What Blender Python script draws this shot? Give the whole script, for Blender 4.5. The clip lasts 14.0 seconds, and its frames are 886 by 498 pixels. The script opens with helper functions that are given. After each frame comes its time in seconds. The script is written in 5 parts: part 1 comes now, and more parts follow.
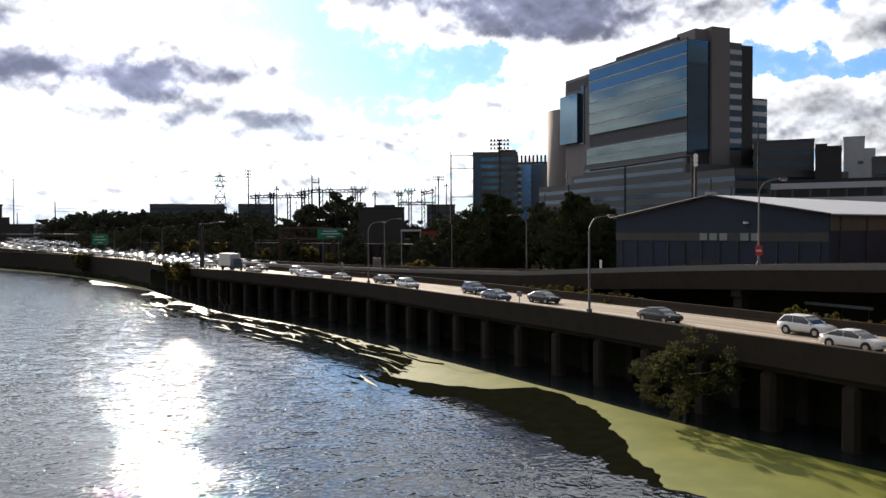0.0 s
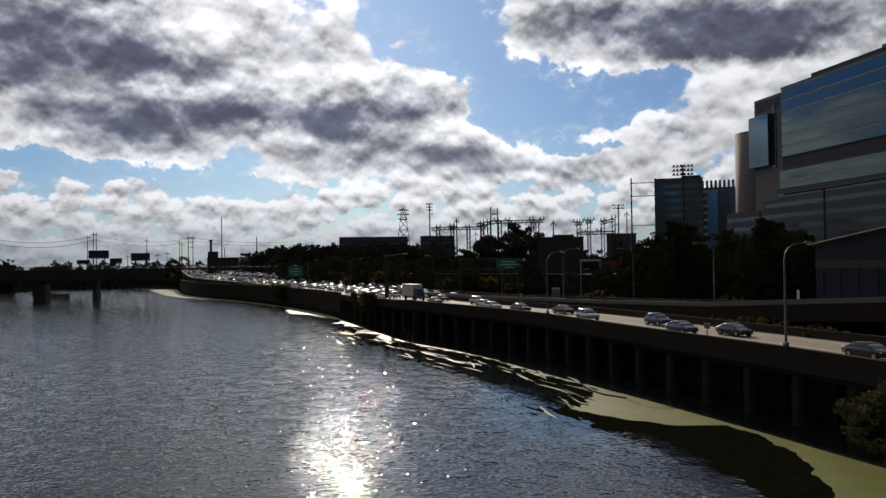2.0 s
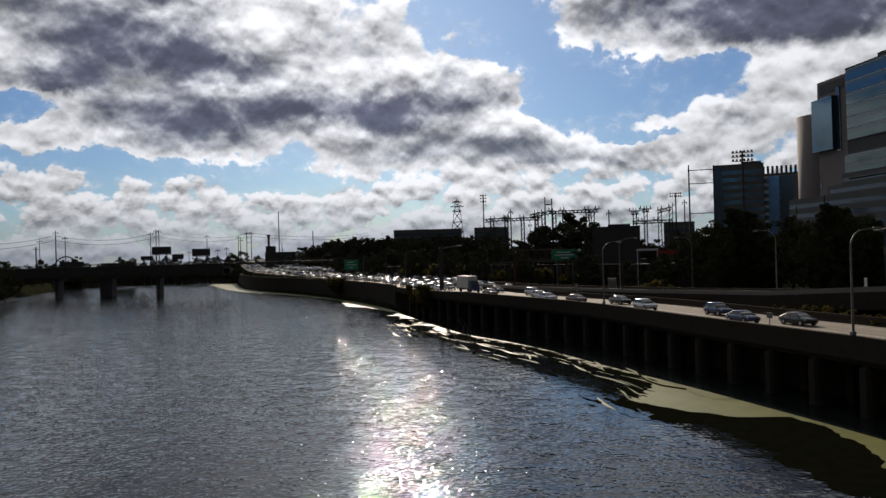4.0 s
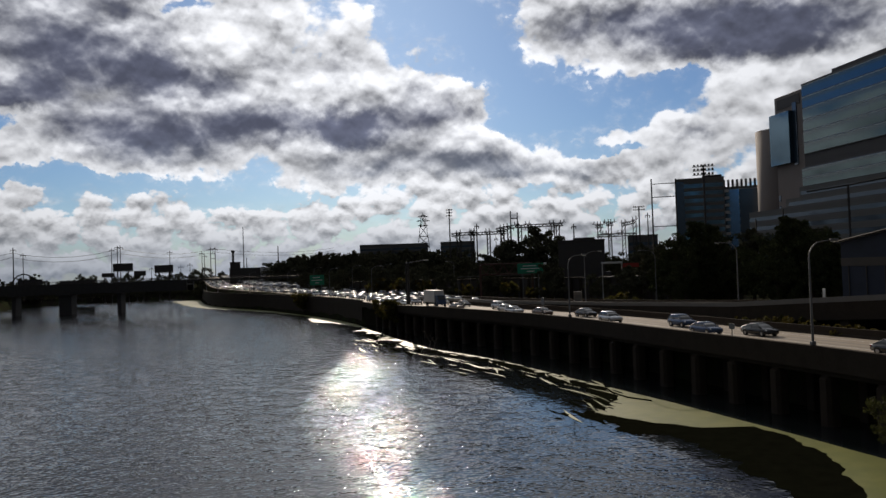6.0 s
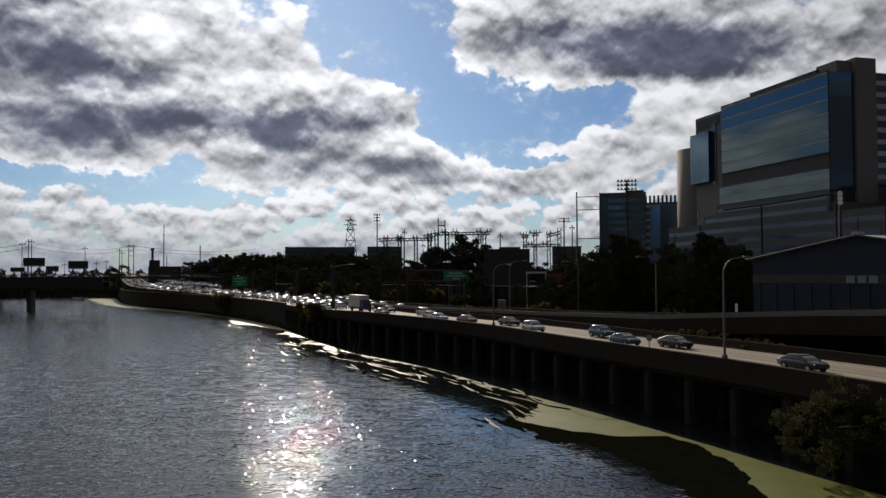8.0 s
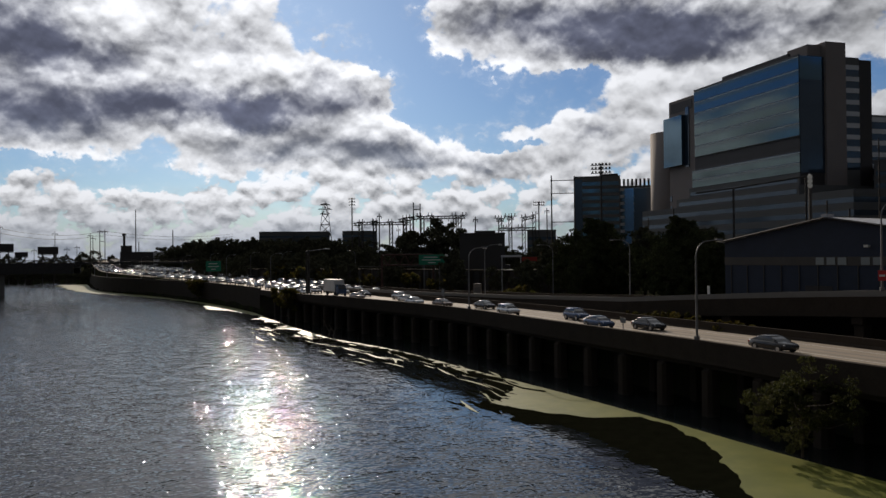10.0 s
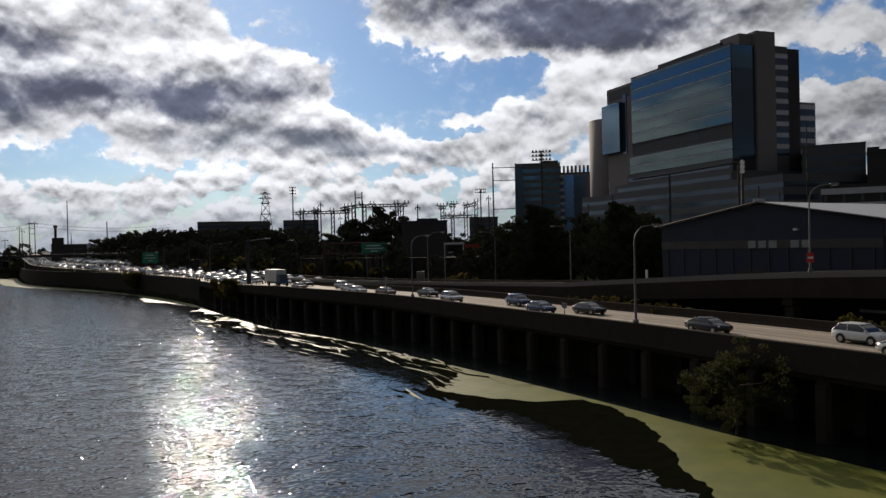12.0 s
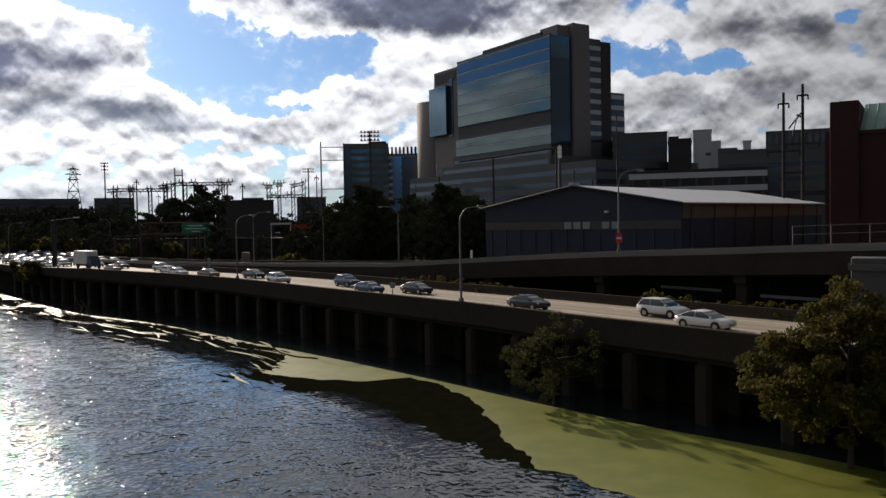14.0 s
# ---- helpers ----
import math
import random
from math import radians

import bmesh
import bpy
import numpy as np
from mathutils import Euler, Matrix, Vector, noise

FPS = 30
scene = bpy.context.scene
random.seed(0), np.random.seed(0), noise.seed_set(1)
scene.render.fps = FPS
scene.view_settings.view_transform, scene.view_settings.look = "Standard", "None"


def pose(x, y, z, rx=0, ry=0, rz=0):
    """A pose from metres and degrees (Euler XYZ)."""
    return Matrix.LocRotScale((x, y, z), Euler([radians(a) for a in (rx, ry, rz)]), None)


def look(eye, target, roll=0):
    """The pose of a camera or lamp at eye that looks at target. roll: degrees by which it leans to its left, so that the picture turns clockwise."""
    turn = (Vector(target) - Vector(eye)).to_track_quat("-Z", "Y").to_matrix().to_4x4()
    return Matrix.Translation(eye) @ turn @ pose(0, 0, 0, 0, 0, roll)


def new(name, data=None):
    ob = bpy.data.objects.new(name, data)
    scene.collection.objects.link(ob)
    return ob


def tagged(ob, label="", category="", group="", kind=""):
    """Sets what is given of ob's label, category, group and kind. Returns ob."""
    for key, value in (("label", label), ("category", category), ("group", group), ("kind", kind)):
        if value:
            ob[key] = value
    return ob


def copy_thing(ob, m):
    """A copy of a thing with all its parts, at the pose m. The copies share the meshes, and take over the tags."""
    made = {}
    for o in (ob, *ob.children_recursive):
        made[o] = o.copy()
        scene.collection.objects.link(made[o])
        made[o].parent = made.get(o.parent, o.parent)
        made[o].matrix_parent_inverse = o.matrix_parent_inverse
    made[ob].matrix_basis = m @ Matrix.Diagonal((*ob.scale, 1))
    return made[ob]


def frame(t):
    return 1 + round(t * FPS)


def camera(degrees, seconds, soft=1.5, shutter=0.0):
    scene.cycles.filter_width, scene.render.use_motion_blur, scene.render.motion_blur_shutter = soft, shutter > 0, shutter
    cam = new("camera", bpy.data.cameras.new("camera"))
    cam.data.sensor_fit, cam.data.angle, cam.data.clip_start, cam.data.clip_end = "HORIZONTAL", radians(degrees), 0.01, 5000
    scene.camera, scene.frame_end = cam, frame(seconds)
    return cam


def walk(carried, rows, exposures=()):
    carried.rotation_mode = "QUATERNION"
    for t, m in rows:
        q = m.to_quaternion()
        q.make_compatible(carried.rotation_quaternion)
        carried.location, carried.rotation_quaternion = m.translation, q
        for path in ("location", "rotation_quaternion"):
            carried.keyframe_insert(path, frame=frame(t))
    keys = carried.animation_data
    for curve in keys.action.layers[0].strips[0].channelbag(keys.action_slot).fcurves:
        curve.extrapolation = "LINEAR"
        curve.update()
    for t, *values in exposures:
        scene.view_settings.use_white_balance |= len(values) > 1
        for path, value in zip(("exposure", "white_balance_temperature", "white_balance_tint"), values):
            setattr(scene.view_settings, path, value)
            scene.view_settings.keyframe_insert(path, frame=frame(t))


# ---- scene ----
# The eye stands on a road bridge, 15 m over the river; y is down the river, z = 0 is the water.
EYE = (0.0, 0.0, 15.0)
cam = camera(58.22, 14.0)
TURNS = [
    (0.0, 88.615, 0.303, -0.015), (0.5, 89.283, 1.081, 6.906), (1.0, 89.691, 0.57, 11.664),
    (1.5, 90.565, 0.653, 11.576), (2.0, 90.924, 0.817, 12.787), (2.5, 91.321, 1.194, 13.698),
    (3.0, 91.386, 1.37, 15.839), (3.2, 90.397, 1.582, 16.735), (5.5, 90.851, 1.742, 15.946),
    (6.0, 91.376, 2.049, 14.283), (6.5, 91.365, 1.193, 11.983), (7.0, 91.101, 0.359, 10.807),
    (7.5, 90.991, -0.058, 9.94), (8.0, 91.694, 0.295, 8.976), (8.2, 91.89, 0.386, 8.895),
    (10.5, 90.34, 0.685, 6.833), (11.0, 90.378, 0.891, 6.443), (11.5, 90.162, 0.999, 4.889),
    (12.0, 89.583, 1.348, 3.083), (12.5, 89.385, 1.32, -0.52), (13.0, 88.688, 1.114, -5.075),
    (13.5, 88.581, 0.813, -7.856), (14.0, 87.916, 1.1, -9.224),
]
EXPOSURES = [(t, stops, 6500.0, 13.0) for t, stops in ((0.0, 0.70), (0.5, -0.05), (1.0, -0.46), (1.5, -0.62), (8.0, -0.70), (11.0, -0.66), (12.5, -0.52), (13.0, -0.42), (14.0, -0.16))]
walk(cam, [(t, pose(*EYE, rx, ry, rz)) for t, rx, ry, rz in TURNS], EXPOSURES)

# ---------------------------------------------------------------- sky and sun
SUN_AZ, SUN_EL = -19.2, 21.5
# azimuth, elevation, half width, half height (degrees), weight: the grey bases of the heaps, and the blue between them
BASES = [
    (-39.2, 14.3, 5.4, 2.6, 1.0), (-33.5, 13.6, 2.1, 1.7, 0.7), (-42.3, 11.8, 3.7, 1.0, 0.6), (-35.4, 9.4, 5.6, 1.6, 0.95),
    (-24.7, 10.6, 6.7, 1.4, 0.9), (-20.2, 10.2, 2.9, 1.0, 0.8), (-13.3, 11.0, 2.9, 1.5, 0.75), (-15.3, 13.1, 1.4, 1.0, 0.5),
    (-23.0, 14.5, 3.4, 1.3, 0.55), (-29.3, 13.2, 2.1, 1.1, 0.6), (-19.1, 7.2, 3.1, 0.9, 0.6), (-11.7, 7.6, 3.8, 1.0, 0.6),
    (-4.2, 6.2, 2.1, 0.9, 0.45), (2.2, 15.9, 8.1, 2.0, 1.05), (8.6, 14.8, 3.9, 1.6, 0.9)]
EAST_BASES = [
    (3.5, 8.9, 1.5, 1.0, 0.65), (-8.5, 6.9, 2.4, 0.7, 0.45), (31.9, 12.6, 5.3, 1.4, 0.65), (33.5, 7.8, 4.8, 1.1, 0.55),
    (27.2, 8.2, 3.2, 0.9, 0.4), (25.0, 6.5, 3.0, 0.8, 0.55), (16.2, 14.4, 4.3, 1.3, 0.55), (-41.0, 20.5, 8.0, 3.4, 0.85)]
GAPS = [
    (-14.7, 17.8, 4.1, 1.7, 1.0), (-11.1, 15.2, 1.5, 1.7, 0.8), (-8.2, 12.2, 2.4, 2.1, 1.0), (-3.3, 10.7, 4.2, 1.5, 1.0),
    (2.5, 12.4, 2.5, 0.9, 0.6), (-44.1, 9.9, 2.1, 1.1, 1.0), (-39.0, 6.6, 8.4, 0.7, 0.9), (-27.1, 5.6, 4.4, 0.5, 0.7),
    (-2.2, 7.8, 3.0, 0.5, 0.7), (-8.5, 9.7, 2.8, 0.5, 0.6), (-15.8, 9.7, 1.0, 0.7, 0.5), (-32.7, 18.4, 2.7, 0.6, 0.5),
    # last gap: unseen, added left of the view so the tower glass reflects blue
    (-7.0, 5.4, 2.4, 0.5, 0.4), (23.5, 10.7, 2.8, 1.0, 1.0), (28.5, 10.3, 2.3, 0.5, 0.7), (36.2, 12.6, 1.4, 0.6, 0.7), (-9.3, 14.4, 1.8, 1.4, 0.7), (-11.5, 21.0, 3.2, 3.6, 0.9), (-63.0, 12.6, 14.0, 2.0, 1.0)]


def nodes_of(tree):
    tree.nodes.clear()
    return tree.nodes, tree.links


def math_node(tree, op, a, b=None, c=None, clamp=False):
    n = tree.nodes.new("ShaderNodeMath")
    n.operation, n.use_clamp = op, clamp
    for i, v in enumerate((a, b, c)):
        if v is None:
            continue
        if isinstance(v, (int, float)):
            n.inputs[i].default_value = v
        else:
            tree.links.new(v, n.inputs[i])
    return n.outputs[0]


def vec_node(tree, op, a, b=None, c=None, out=0):
    n = tree.nodes.new("ShaderNodeVectorMath")
    n.operation = op
    for i, v in enumerate((a, b, c)):
        if v is None:
            continue
        if isinstance(v, tuple):
            n.inputs[i].default_value = v
        else:
            tree.links.new(v, n.inputs[i])
    return n.outputs[out]


def scaled(tree, v, k):
    n = tree.nodes.new("ShaderNodeVectorMath")
    n.operation = "SCALE"
    if isinstance(v, tuple):
        n.inputs[0].default_value = v
    else:
        tree.links.new(v, n.inputs[0])
    tree.links.new(k, n.inputs["Scale"])
    return n.outputs[0]


def smooth(tree, v, lo, hi, to_lo=0.0, to_hi=1.0):
    n = tree.nodes.new("ShaderNodeMapRange")
    n.interpolation_type = "SMOOTHSTEP"
    tree.links.new(v, n.inputs["Value"])
    for k, x in zip(("From Min", "From Max", "To Min", "To Max"), (lo, hi, to_lo, to_hi)):
        n.inputs[k].default_value = x
    return n.outputs[0]


def mix_col(tree, f, a, b, kind="MIX"):
    n = tree.nodes.new("ShaderNodeMix")
    n.data_type, n.blend_type = "RGBA", kind
    for sock, v in ((n.inputs[0], f), (n.inputs[6], a), (n.inputs[7], b)):
        if isinstance(v, (int, float)):
            sock.default_value = v
        elif isinstance(v, tuple):
            sock.default_value = (*v, 1.0)
        else:
            tree.links.new(v, sock)
    return n.outputs[2]


def noise_node(tree, vec, scale, detail=4.0, rough=0.55, warp=0.0, out=0):
    n = tree.nodes.new("ShaderNodeTexNoise")
    n.inputs["Scale"].default_value, n.inputs["Detail"].default_value = scale, detail
    n.inputs["Roughness"].default_value, n.inputs["Distortion"].default_value = rough, warp
    tree.links.new(vec, n.inputs["Vector"])
    return n.outputs[out]


def make_sky():
    world = bpy.data.worlds.new("sky")
    scene.world = world
    world.use_nodes = True
    t = world.node_tree
    nodes, links = nodes_of(t)
    sky = nodes.new("ShaderNodeTexSky")
    sky.sky_type, sky.sun_disc = "NISHITA", False
    sky.dust_density, sky.ozone_density = 0.4, 2.5
    sky.sun_elevation, sky.sun_rotation = radians(SUN_EL), radians(SUN_AZ)
    co = nodes.new("ShaderNodeTexCoord").outputs["Generated"]
    sep = nodes.new("ShaderNodeSeparateXYZ")
    links.new(co, sep.inputs[0])
    x, y, z = sep.outputs
    az = math_node(t, "MULTIPLY", math_node(t, "ARCTAN2", x, y), 57.29578)
    el = math_node(t, "MULTIPLY", math_node(t, "ARCSINE", z), 57.29578)
    ang = nodes.new("ShaderNodeCombineXYZ")
    links.new(az, ang.inputs[0])
    links.new(el, ang.inputs[1])
    ang = ang.outputs[0]
    # ragged outlines: the place is shaken at two scales before the heaps are laid out
    far = noise_node(t, ang, 0.16, 2.0, 0.5, out=1)
    near_by = noise_node(t, ang, 0.55, 4.0, 0.62, out=1)
    place = vec_node(t, "MULTIPLY_ADD", vec_node(t, "SUBTRACT", far, (0.5, 0.5, 0.5)), (3.4, 2.2, 0.0), ang)
    place = vec_node(t, "MULTIPLY_ADD", vec_node(t, "SUBTRACT", near_by, (0.5, 0.5, 0.5)), (3.2, 2.4, 0.0), place)

    def laid(spots):
        total = None
        for a, e, w, h, k in spots:
            d = vec_node(t, "MULTIPLY_ADD", place, (1.0 / w, 1.0 / h, 0.0), (-a / w, -e / h, 0.0))
            r2 = vec_node(t, "DOT_PRODUCT", d, d, out=1)
            g = math_node(t, "MULTIPLY", math_node(t, "EXPONENT", math_node(t, "MULTIPLY", r2, -0.75)), k)
            total = g if total is None else math_node(t, "ADD", total, g)
        return total

    base, gap = laid(BASES + EAST_BASES), laid(GAPS)

    def puffs(vec, scale):
        """Round cauliflower heads, broken up by smaller ones."""
        bend = vec_node(t, "MULTIPLY_ADD", noise_node(t, vec, 1.5 * scale, 4.0, 0.5, out=1), (0.5 / scale, 0.5 / scale, 0.0), vec)
        cells = nodes.new("ShaderNodeTexVoronoi")
        cells.feature, cells.voronoi_dimensions = "SMOOTH_F1", "2D"
        for key, val in (("Scale", scale), ("Detail", 3.0), ("Roughness", 0.40), ("Lacunarity", 2.3), ("Smoothness", 0.6)):
            cells.inputs[key].default_value = val
        links.new(bend, cells.inputs["Vector"])
        return math_node(t, "MULTIPLY_ADD", cells.outputs["Distance"], -0.85, 1.0)

    squat = vec_node(t, "MULTIPLY", ang, (1.0, 1.35, 0.0))
    lift = vec_node(t, "ADD", squat, (0.0, 1.15, 0.0))
    lift_low = vec_node(t, "ADD", squat, (0.0, 0.55, 0.0))
    low = smooth(t, el, 4.0, 8.5, 1.0, 0.0)

    def blend(a, b):
        n = nodes.new("ShaderNodeMix")
        for sock, v in zip((n.inputs[0], n.inputs[2], n.inputs[3]), (low, a, b)):
            links.new(v, sock)
        return n.outputs[0]

    puff = blend(puffs(squat, 0.19), puffs(squat, 0.56))
    over = blend(puffs(lift, 0.19), puffs(lift_low, 0.56))
    relief = math_node(t, "SUBTRACT", puff, over)
    small = math_node(t, "SUBTRACT", puffs(squat, 0.55), puffs(vec_node(t, "ADD", squat, (0.0, 0.4, 0.0)), 0.55))
    relief = math_node(t, "ADD", relief, math_node(t, "MULTIPLY", small, 0.3))
    broad = math_node(t, "SUBTRACT", noise_node(t, squat, 0.14, 5.0, 0.58, 0.3), 0.5)
    grain = math_node(t, "SUBTRACT", noise_node(t, squat, 0.9, 5.0, 0.62, 0.2), 0.5)
    cover = math_node(t, "ADD", smooth(t, el, 2.0, 9.0, 0.20, 0.28), math_node(t, "MULTIPLY", math_node(t, "MINIMUM", base, 1.0), 0.55))
    field = math_node(t, "MULTIPLY_ADD", gap, -0.85, cover)
    field = math_node(t, "ADD", field, math_node(t, "MULTIPLY", math_node(t, "SUBTRACT", puff, 0.45), 0.8))
    field = math_node(t, "ADD", field, math_node(t, "ADD", math_node(t, "MULTIPLY", broad, 1.0), math_node(t, "MULTIPLY", grain, 0.22)))
    mask = smooth(t, field, -0.03, 0.14)
    wisp = math_node(t, "MULTIPLY", smooth(t, field, -0.5, 0.05), smooth(t, grain, -0.05, 0.3, 0.05, 0.5))
    mask = math_node(t, "MAXIMUM", mask, wisp)
    thick = smooth(t, field, 0.1, 0.55)
    # the sun stands above: heads are bright on top, and what lies over a spot shades it
    grey_by = math_node(t, "ADD", base, math_node(t, "MULTIPLY", broad, 0.45))
    grey_by = math_node(t, "ADD", grey_by, math_node(t, "MULTIPLY", relief, -1.1))
    grey_by = math_node(t, "ADD", grey_by, math_node(t, "MULTIPLY", grain, 0.15))
    shade = math_node(t, "MULTIPLY", smooth(t, grey_by, -0.04, 1.2), math_node(t, "MULTIPLY_ADD", thick, 0.75, 0.25))
    white = math_node(t, "ADD", 1.06, math_node(t, "MULTIPLY", relief, 1.4))
    white = math_node(t, "ADD", white, math_node(t, "MULTIPLY", thick, -0.24))
    white = math_node(t, "MULTIPLY", math_node(t, "MINIMUM", math_node(t, "MAXIMUM", white, 0.45), 1.3), smooth(t, el, 1.5, 8.0, 0.80, 1.0))
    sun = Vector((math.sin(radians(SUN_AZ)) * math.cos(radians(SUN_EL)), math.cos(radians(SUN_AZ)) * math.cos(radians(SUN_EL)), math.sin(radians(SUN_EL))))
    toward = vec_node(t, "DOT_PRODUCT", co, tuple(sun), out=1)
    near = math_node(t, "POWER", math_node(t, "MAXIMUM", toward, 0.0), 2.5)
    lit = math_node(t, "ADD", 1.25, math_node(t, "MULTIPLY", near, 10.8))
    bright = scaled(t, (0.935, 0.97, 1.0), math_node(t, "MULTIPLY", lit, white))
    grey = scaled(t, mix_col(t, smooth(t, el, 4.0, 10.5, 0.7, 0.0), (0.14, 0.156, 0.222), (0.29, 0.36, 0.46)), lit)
    grey = scaled(t, grey, math_node(t, "MAXIMUM", math_node(t, "MULTIPLY_ADD", relief, 1.3, 1.05), 0.7))
    cloud = mix_col(t, shade, bright, grey)
    blue = mix_col(t, 1.0, sky.outputs[0], (0.41, 0.58, 0.80), "MULTIPLY")
    col = mix_col(t, mask, blue, cloud)
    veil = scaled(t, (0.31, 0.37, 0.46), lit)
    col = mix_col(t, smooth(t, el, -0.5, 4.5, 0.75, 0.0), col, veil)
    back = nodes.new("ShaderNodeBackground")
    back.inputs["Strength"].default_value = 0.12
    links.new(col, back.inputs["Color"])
    out = nodes.new("ShaderNodeOutputWorld")
    links.new(back.outputs[0], out.inputs["Surface"])
    lamp = bpy.data.lights.new("sun", "SUN")
    lamp.energy, lamp.angle, lamp.color = 4.2, radians(0.65), (1.0, 0.87, 0.70)
    ob = new("sun", lamp)
    ob.matrix_world = look(sun * 900, (0, 0, 0))


make_sky()


# ---------------------------------------------------------------- materials
def material(name, base, rough=0.7, metal=0.0, var=0.25, scale=1.5, bump=0.0, fine=14.0, tint=None, spec=None, per_object=0.0, per_island=0.0, glow=0.0):
    """A plain surface with stains at one scale and grain at another, in metres."""
    m = bpy.data.materials.new(name)
    m.use_nodes = True
    t = m.node_tree
    nodes, links = nodes_of(t)
    bsdf = nodes.new("ShaderNodeBsdfPrincipled")
    out = nodes.new("ShaderNodeOutputMaterial")
    links.new(bsdf.outputs[0], out.inputs[0])
    geo = nodes.new("ShaderNodeNewGeometry")
    pos = geo.outputs["Position"]
    a = noise_node(t, pos, scale, 4.0, 0.6)
    b = noise_node(t, pos, scale * fine, 3.0, 0.6)
    k = math_node(t, "ADD", math_node(t, "MULTIPLY", math_node(t, "SUBTRACT", a, 0.5), 2.4 * var), math_node(t, "MULTIPLY", math_node(t, "SUBTRACT", b, 0.5), 1.2 * var))
    if per_object:
        info = nodes.new("ShaderNodeObjectInfo").outputs["Random"]
        k = math_node(t, "ADD", k, math_node(t, "MULTIPLY", math_node(t, "SUBTRACT", info, 0.5), 2 * per_object))
    if per_island:
        k = math_node(t, "ADD", k, math_node(t, "MULTIPLY", math_node(t, "SUBTRACT", geo.outputs["Random Per Island"], 0.5), 2 * per_island))
    k = math_node(t, "MAXIMUM", math_node(t, "ADD", k, 1.0), 0.1)
    sc = nodes.new("ShaderNodeVectorMath")
    sc.operation = "SCALE"
    col = mix_col(t, smooth(t, a, 0.4, 0.65), tuple(base), tuple(tint or base))
    links.new(col, sc.inputs[0])
    links.new(k, sc.inputs["Scale"])
    links.new(sc.outputs[0], bsdf.inputs["Base Color"])
    bsdf.inputs["Metallic"].default_value = metal
    links.new(math_node(t, "ADD", rough - 0.08, math_node(t, "MULTIPLY", b, 0.16), clamp=True), bsdf.inputs["Roughness"])
    if glow:
        thin = nodes.new("ShaderNodeBsdfTranslucent")
        both = nodes.new("ShaderNodeMixShader")
        both.inputs[0].default_value = glow
        links.new(sc.outputs[0], thin.inputs["Color"])
        links.new(bsdf.outputs[0], both.inputs[1])
        links.new(thin.outputs[0], both.inputs[2])
        links.new(both.outputs[0], out.inputs[0])
    if spec is not None:
        bsdf.inputs["Specular IOR Level"].default_value = spec
        if spec == 0:
            bsdf.inputs["IOR"].default_value = 1.0
    if bump:
        bn = nodes.new("ShaderNodeBump")
        bn.inputs["Strength"].default_value, bn.inputs["Distance"].default_value = 0.6, bump
        links.new(b, bn.inputs["Height"])
        links.new(bn.outputs[0], bsdf.inputs["Normal"])
    return m


def water_material():
    m = bpy.data.materials.new("river_water")
    m.use_nodes = True
    t = m.node_tree
    nodes, links = nodes_of(t)
    bsdf = nodes.new("ShaderNodeBsdfPrincipled")
    out = nodes.new("ShaderNodeOutputMaterial")
    links.new(bsdf.outputs[0], out.inputs[0])
    bsdf.inputs["Base Color"].default_value = (0.012, 0.016, 0.018, 1)
    bsdf.inputs["Roughness"].default_value = 0.015
    bsdf.inputs["Specular IOR Level"].default_value = 0.42
    bsdf.inputs["IOR"].default_value = 1.33
    pos = nodes.new("ShaderNodeNewGeometry").outputs["Position"]
    mp = nodes.new("ShaderNodeMapping")
    mp.inputs["Rotation"].default_value = (0, 0, radians(-19))
    mp.inputs["Scale"].default_value = (1.3, 1.05, 1.0)
    links.new(pos, mp.inputs[0])
    v = mp.outputs[0]
    a = noise_node(t, v, 0.45, 0.0, 0.5, 0.4)
    b = noise_node(t, v, 1.95, 0.0, 0.5, 0.5)
    c = noise_node(t, v, 3.4, 0.0, 0.5, 0.4)
    # gusts, and the lee of the viaduct
    gust = smooth(t, noise_node(t, pos, 0.03, 2.0, 0.5), 0.35, 0.62, 0.85, 1.0)
    off = nodes.new("ShaderNodeVectorMath")
    off.operation = "DOT_PRODUCT"
    links.new(pos, off.inputs[0])
    off.inputs[1].default_value = (0.875, 0.485, 0.0)
    lee = smooth(t, off.outputs["Value"], 20.0, 33.0, 1.0, 0.16)
    h = math_node(t, "ADD", math_node(t, "MULTIPLY", a, 0.08), math_node(t, "ADD", math_node(t, "MULTIPLY", b, 0.096), math_node(t, "MULTIPLY", c, 0.006)))
    # short steep wavelets stand in groups, with smoother water between
    group = smooth(t, noise_node(t, pos, 0.42, 1.0, 0.5), 0.40, 0.62, 0.55, 1.0)
    h = math_node(t, "MULTIPLY", h, math_node(t, "MULTIPLY", math_node(t, "MULTIPLY", gust, group), lee))
    bn = nodes.new("ShaderNodeBump")
    bn.inputs["Strength"].default_value, bn.inputs["Distance"].default_value = 1.0, 1.0
    links.new(h, bn.inputs["Height"])
    links.new(bn.outputs[0], bsdf.inputs["Normal"])
    return m


